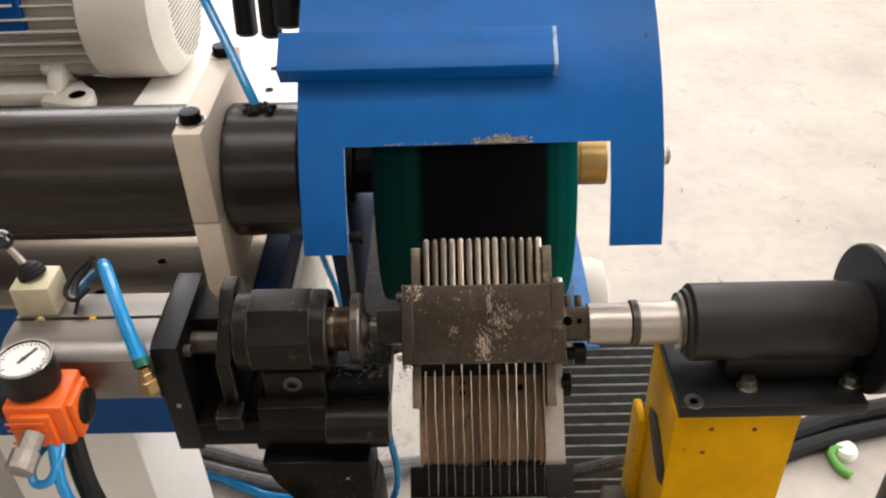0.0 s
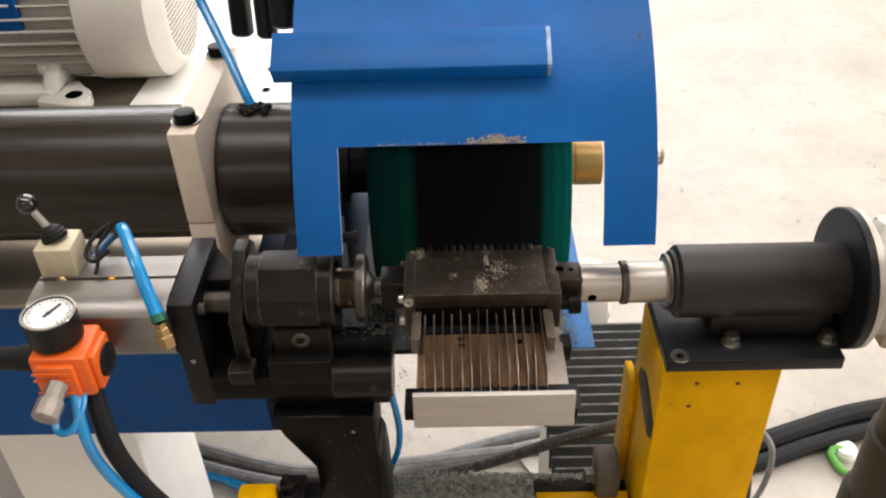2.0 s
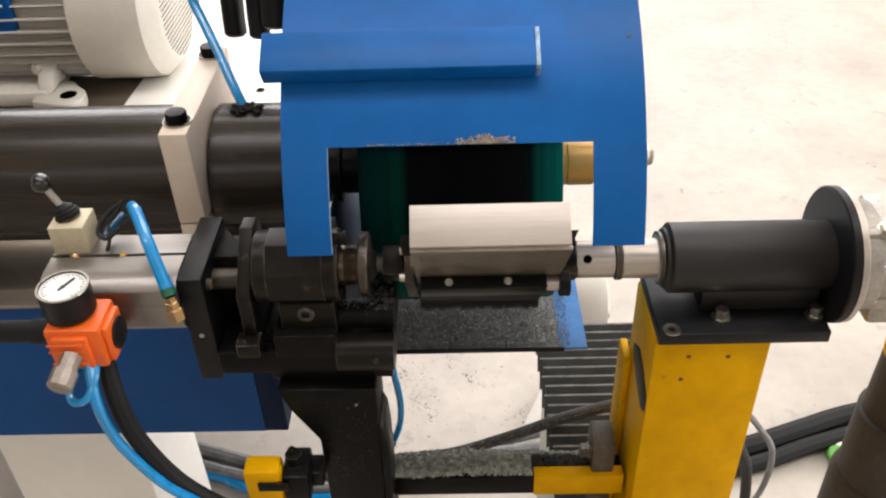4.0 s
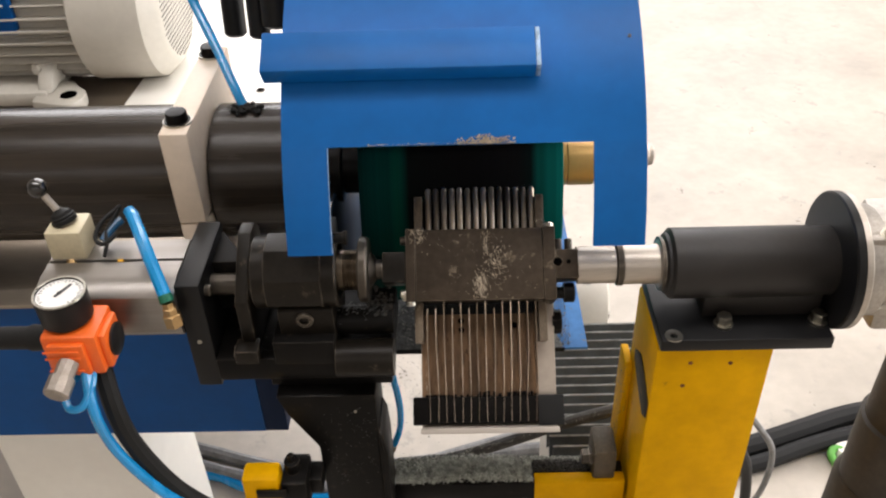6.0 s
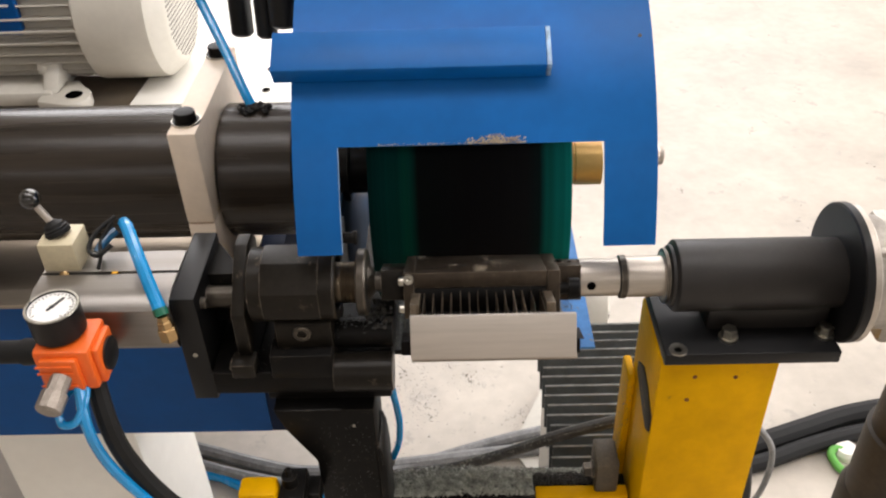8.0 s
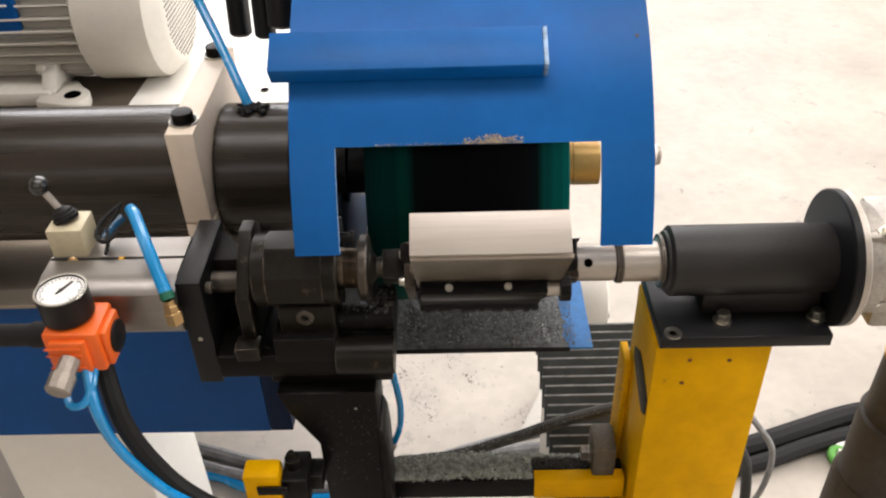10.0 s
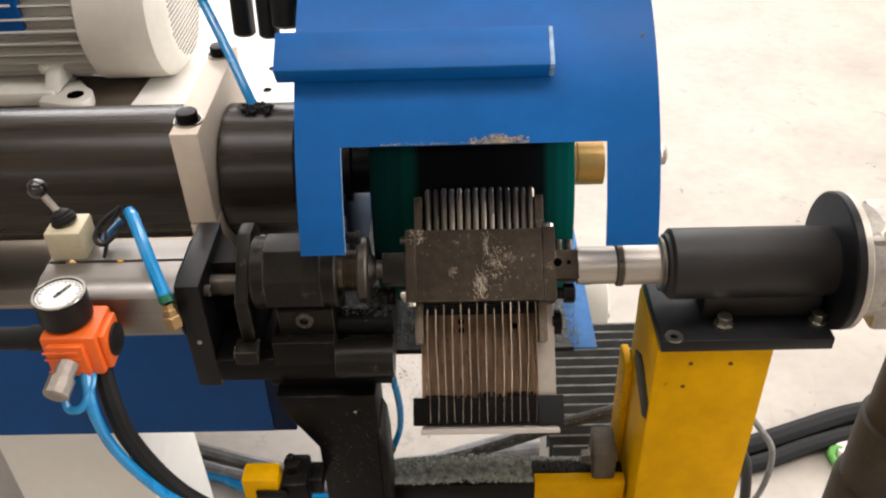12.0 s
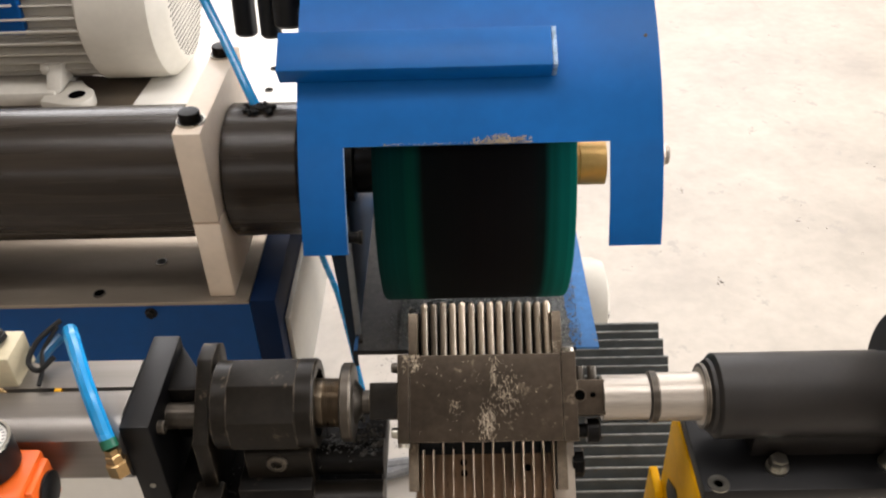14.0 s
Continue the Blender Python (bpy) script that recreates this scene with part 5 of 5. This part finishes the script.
    scrapes("scrape_mark", "scrape", 60, lambda r: (0.0820 + 0.004 * r.gauss(0, 0.6), 0.038 + 0.012 * r.random() ** 2, -0.0055), 0.0012, 0.0004, lab, body, 28)
    return body


stand()
bearing()
SHAFT = shaft()
shaft_parts(SHAFT)
tailstock()
cylinder()
regulator()
beam()
FIXTURE = fixture()

# ---- what stands still round the machine ----
def still_things():
    base = thing("support_pillar", -0.6, 1.1, 0.0, "white painted steel pillar under the slide bed", "pillar")
    part("pillar", box(B(), -0.722, -0.503, 0.90, 1.105, 0.0, 0.586, 0.004), "bright_white", base)
    part("base_foot", box(B(), -1.3, -0.66, 1.60, 1.9, 0.0, 0.586, 0.004), "white", base)
    guide = thing("slide_way", 0.23, 0.9, 0.0, "black folded bellows cover over a low slide way", "slide way")
    part("way_base", box(B(), 0.140, 0.325, 0.55, 1.10, 0.0, 0.50, 0.004), "motor", guide, "pale grey way base")
    for i in range(24):
        y = 1.125 - i * 0.0205
        xo = 0.004 * (i % 2)
        out = [(y - 0.0165, 0.524), (y + 0.004, 0.550), (y + 0.004, 0.545), (y - 0.0135, 0.500), (y - 0.0165, 0.500)]
        fold = part("bellows_fold", prism(B(), out, 0.126 + xo, 0.336 - xo), "bellows", guide)
        # pale strip: the light on each fold's edge put into the colour
        part("fold_lip", prism(B(), [(y + 0.0030, 0.5490), (y + 0.0030, 0.5505), (y + 0.0050, 0.5518), (y + 0.0050, 0.5485)], 0.126 + xo, 0.336 - xo), "lip", fold, "pale fold lip with its lit edge as colour")
    bm = turned(B(), (0.20, 1.30, 0.46), (1, 0, 0), [(0, 0.082), (0.05, 0.082), (0.07, 0.074), (0.08, 0.04)], 40)
    sm = thing("slide_motor", 0.24, 1.30, 0.0, "pale grey round slide motor behind the bellows", "motor")
    part("motor_case", bm, "fan_cover", sm)
    part("motor_plinth", box(B(), 0.215, 0.265, 1.275, 1.325, 0.0, 0.385, 0.004), "motor", sm)
    part("case_bolt", rod(B(), (0.262, 1.245, 0.47), (0.275, 1.245, 0.47), 0.008, seg=6), "black", sm)
    bm = B()
    vs = [bm.verts.new(v) for v in ((0.105, 1.315, 0.001), (0.19, 1.50, 0.001), (0.42, 1.50, 0.001), (0.40, 1.25, 0.001), (0.22, 1.10, 0.001))]
    top = bmesh.ops.extrude_face_region(bm, geom=[bm.faces.new(vs)])["geom"]
    bmesh.ops.translate(bm, vec=(0, 0, 0.012), verts=[v for v in top if isinstance(v, bmesh.types.BMVert)])
    part("floor_sheet", bm, "motor", None, "pale grey sheet lying on the floor", category="sheet")
    # hoses and cables
    for nm, pts, r, mt, lb in (
        ("floor_hose", [(-0.95, 1.42, 0.018), (-0.6, 1.321, 0.018), (-0.497, 1.287, 0.018), (-0.366, 1.253, 0.018), (-0.229, 1.258, 0.018), (0.10, 1.30, 0.018), (0.3, 1.32, 0.018)], 0.016, "hose_grey", "dusty grey rubber hose lying on the floor"),
        ("floor_hose", [(-0.9, 1.37, 0.016), (-0.6, 1.28, 0.016), (-0.45, 1.235, 0.016), (-0.3, 1.21, 0.016), (-0.131, 1.26, 0.016), (0.099, 1.339, 0.016), (0.35, 1.40, 0.016)], 0.014, "hose_grey", "dusty grey rubber hose lying on the floor"),
        ("floor_air_tube", [(-0.95, 1.26, 0.01), (-0.72, 1.25, 0.01), (-0.569, 1.255, 0.01), (-0.487, 1.222, 0.01), (-0.40, 1.19, 0.01), (-0.2, 1.19, 0.01)], 0.011, "hose_blue", "light blue air tube lying on the floor"),
        ("floor_cable", [(0.45, 1.25, 0.025), (0.633, 1.300, 0.025), (0.761, 1.345, 0.025), (0.877, 1.385, 0.025), (1.05, 1.42, 0.025)], 0.024, "rubber", "thick black cable on the floor"),
        ("floor_cable", [(0.45, 1.21, 0.02), (0.639, 1.255, 0.02), (0.76, 1.30, 0.02), (0.88, 1.335, 0.02), (1.05, 1.37, 0.02)], 0.019, "rubber", "thick black cable on the floor"),
        ("grey_cable", [(0.47, 1.0, 0.46), (0.503, 1.033, 0.40), (0.558, 1.066, 0.30), (0.583, 1.095, 0.20), (0.59, 1.119, 0.10), (0.60, 1.16, 0.012)], 0.0058, "hose_grey", "thin grey cable hanging beside the stand"),
        ("black_cable", [(0.46, 0.99, 0.40), (0.50, 1.02, 0.30), (0.53, 1.05, 0.15), (0.55, 1.10, 0.014)], 0.010, "rubber", "thick black cable hanging beside the stand"),
        ("green_hose_end", [(0.835, 1.290, 0.018), (0.815, 1.290, 0.020), (0.806, 1.275, 0.016), (0.814, 1.245, 0.011), (0.832, 1.225, 0.010)], 0.009, "green_end", "bright green hose end on the floor"),
    ):
        bm = hose(B(), pts, r)
        ob = part(nm, bm, mt, None, lb, category="hose" if "hose" in nm or "tube" in nm else "cable")
        if nm in ("floor_hose", "floor_cable"):
            tagged(ob, group="hoses on the floor" if nm == "floor_hose" else "thick cables on the floor")
    cup = thing("white_cap", 0.840, 1.290, 0.0, "small white plastic cap on the floor", "cap")
    part("cap", turned(B(), (0.842, 1.290, 0.0), (0, 0, 1), [(0, 0.024), (0.016, 0.026), (0.026, 0.021), (0.027, 0)], 24), "white", cup)

    def dirt(rng):
        return (-0.35 + 2.6 * rng.random(), 1.25 + 3.0 * rng.random() ** 1.5, 0.0005)
    scatter("floor_specks", "rubber", 90, dirt, 0.0035, "dark specks of dirt on the floor", "dirt", None, 31, 0.2)

    def dirt2(rng):
        return (-0.22 + 0.35 * rng.random() * rng.random(), 1.28 + 0.40 * rng.random(), 0.0005)
    marks = [(0.707, 2.375), (0.71, 2.39), (0.703, 2.36), (1.250, 2.947), (1.036, 2.737), (1.025, 2.190), (0.720, 1.901), (1.359, 2.494), (-0.082, 1.412), (-0.148, 1.572), (0.014, 1.548)]

    def mark(rng):
        x, y = rng.choice(marks)
        return (x + 0.006 * rng.gauss(0, 1), y + 0.008 * rng.gauss(0, 1), 0.0005)
    scatter("floor_specks", "rubber", 60, mark, 0.0042, "dark scuffs on the floor", "dirt", None, 33, 0.2)
    smudges = [(-0.106, 1.581), (-0.104, 1.466), (-0.089, 1.430), (0.014, 1.544), (-0.028, 1.609), (0.117, 1.416), (0.148, 1.415), (-0.125, 1.513)]

    def smudge(rng):
        x, y = rng.choice(smudges)
        return (x + 0.018 * rng.gauss(0, 1), y + 0.022 * rng.gauss(0, 1), 0.0004)
    scatter("floor_specks", "chips", 420, smudge, 0.0022, "grey dust smudges on the floor", "dirt", None, 34, 0.1)
    scatter("floor_specks", "chips", 160, dirt2, 0.0030, "grey swarf specks on the floor", "dirt", None, 32, 0.2)


still_things()


# ---- movement ----
def motions():
    # the carriage's travel towards the belt, seconds and metres
    travel = [(0.0, -0.0904), (0.2, -0.050), (0.5, -0.0142), (1.0, 0.0), (1.5, -0.0133), (2.0, -0.0288), (2.2, -0.0248), (2.5, -0.0146), (3.0, 0.0105), (3.5, 0.0125), (4.0, 0.0105),
              (4.4, -0.0070), (4.7, -0.0200), (5.0, -0.0275), (5.3, -0.0205), (5.5, -0.0120), (6.0, 0.0009), (6.5, 0.0), (7.0, -0.0056), (7.5, -0.0263), (8.0, -0.0196), (8.2, -0.0103), (8.6, 0.0100),
              (9.2, 0.0125), (9.8, 0.0100), (10.3, -0.0078), (10.5, -0.0171), (11.0, -0.0276), (11.5, -0.0095), (12.0, 0.0), (12.5, -0.0146), (13.0, -0.0724), (13.5, -0.1293), (14.0, -0.1865)]
    for ob in CARRIED:
        o = ORIGIN[ob.name]
        walk(ob, [(t, pose(o.x, o.y + d, o.z)) for t, d in travel])
    # the turn of the blade fixture and its shaft, seconds and degrees
    turn = [(0.0, 44.0), (0.5, 44.0), (1.0, 43.8), (1.3, 41.5), (1.5, 32.0), (1.8, 12.0), (2.0, -1.9), (2.2, -15.0), (2.4, -26.5), (2.6, -37.0), (2.8, -45.0), (3.0, -51.1), (3.2, -51.5), (3.9, -51.5), (4.15, -48.0),
            (4.4, -38.5), (4.7, -21.5), (5.0, -2.5), (5.3, 17.0), (5.5, 31.5), (5.7, 41.0), (6.0, 43.6), (6.5, 43.4), (7.0, 40.5), (7.2, 28.0), (7.4, 13.0), (7.6, -1.2), (7.8, -13.5), (8.0, -25.0), (8.2, -35.4), (8.4, -45.0),
            (8.6, -51.1), (8.8, -51.5), (9.8, -51.5), (10.05, -48.0), (10.3, -38.0), (10.6, -22.0), (10.9, -3.5), (11.2, 17.0), (11.4, 31.0), (11.6, 40.5), (12.0, 43.8), (12.5, 43.6), (13.0, 42.5), (14.0, 40.9)]
    walk(FIXTURE, [(t, pose(0, 0, 0, a)) for t, a in turn])
    o = ORIGIN[bearing_.name]
    walk(SHAFT, [(t, pose(0.12 - o.x, 0, AZ - o.z, a)) for t, a in turn])
    # the grinder's side-to-side stroke
    stroke = [(0.0, 605), (0.5, 585), (0.85, 572), (1.0, 574), (1.5, 602), (1.65, 604), (2.0, 594), (2.45, 572), (2.6, 575), (3.0, 593), (3.3, 604), (3.7, 591), (4.15, 572), (4.6, 592), (4.95, 604), (5.3, 593), (5.5, 582),
              (5.8, 573), (6.0, 576), (6.5, 602), (6.65, 604), (7.0, 591), (7.45, 572), (8.0, 594), (8.3, 605), (8.8, 592), (9.35, 572), (10.0, 589), (10.5, 605), (11.0, 591), (11.45, 572), (12.0, 599), (12.2, 604),
              (12.5, 601), (13.05, 572), (13.5, 590), (13.8, 601), (14.0, 604)]
    for ob in SLIDING:
        o = ORIGIN[ob.name]
        walk(ob, [(t, pose(o.x + (s - 602) * 0.000545, o.y, o.z)) for t, s in stroke])
    # the contact wheel runs
    walk(WHEEL, [(i * 0.2, pose(0.316, WY - 1.0, WZ - 0.84, -72 * i)) for i in range(71)])


motions()
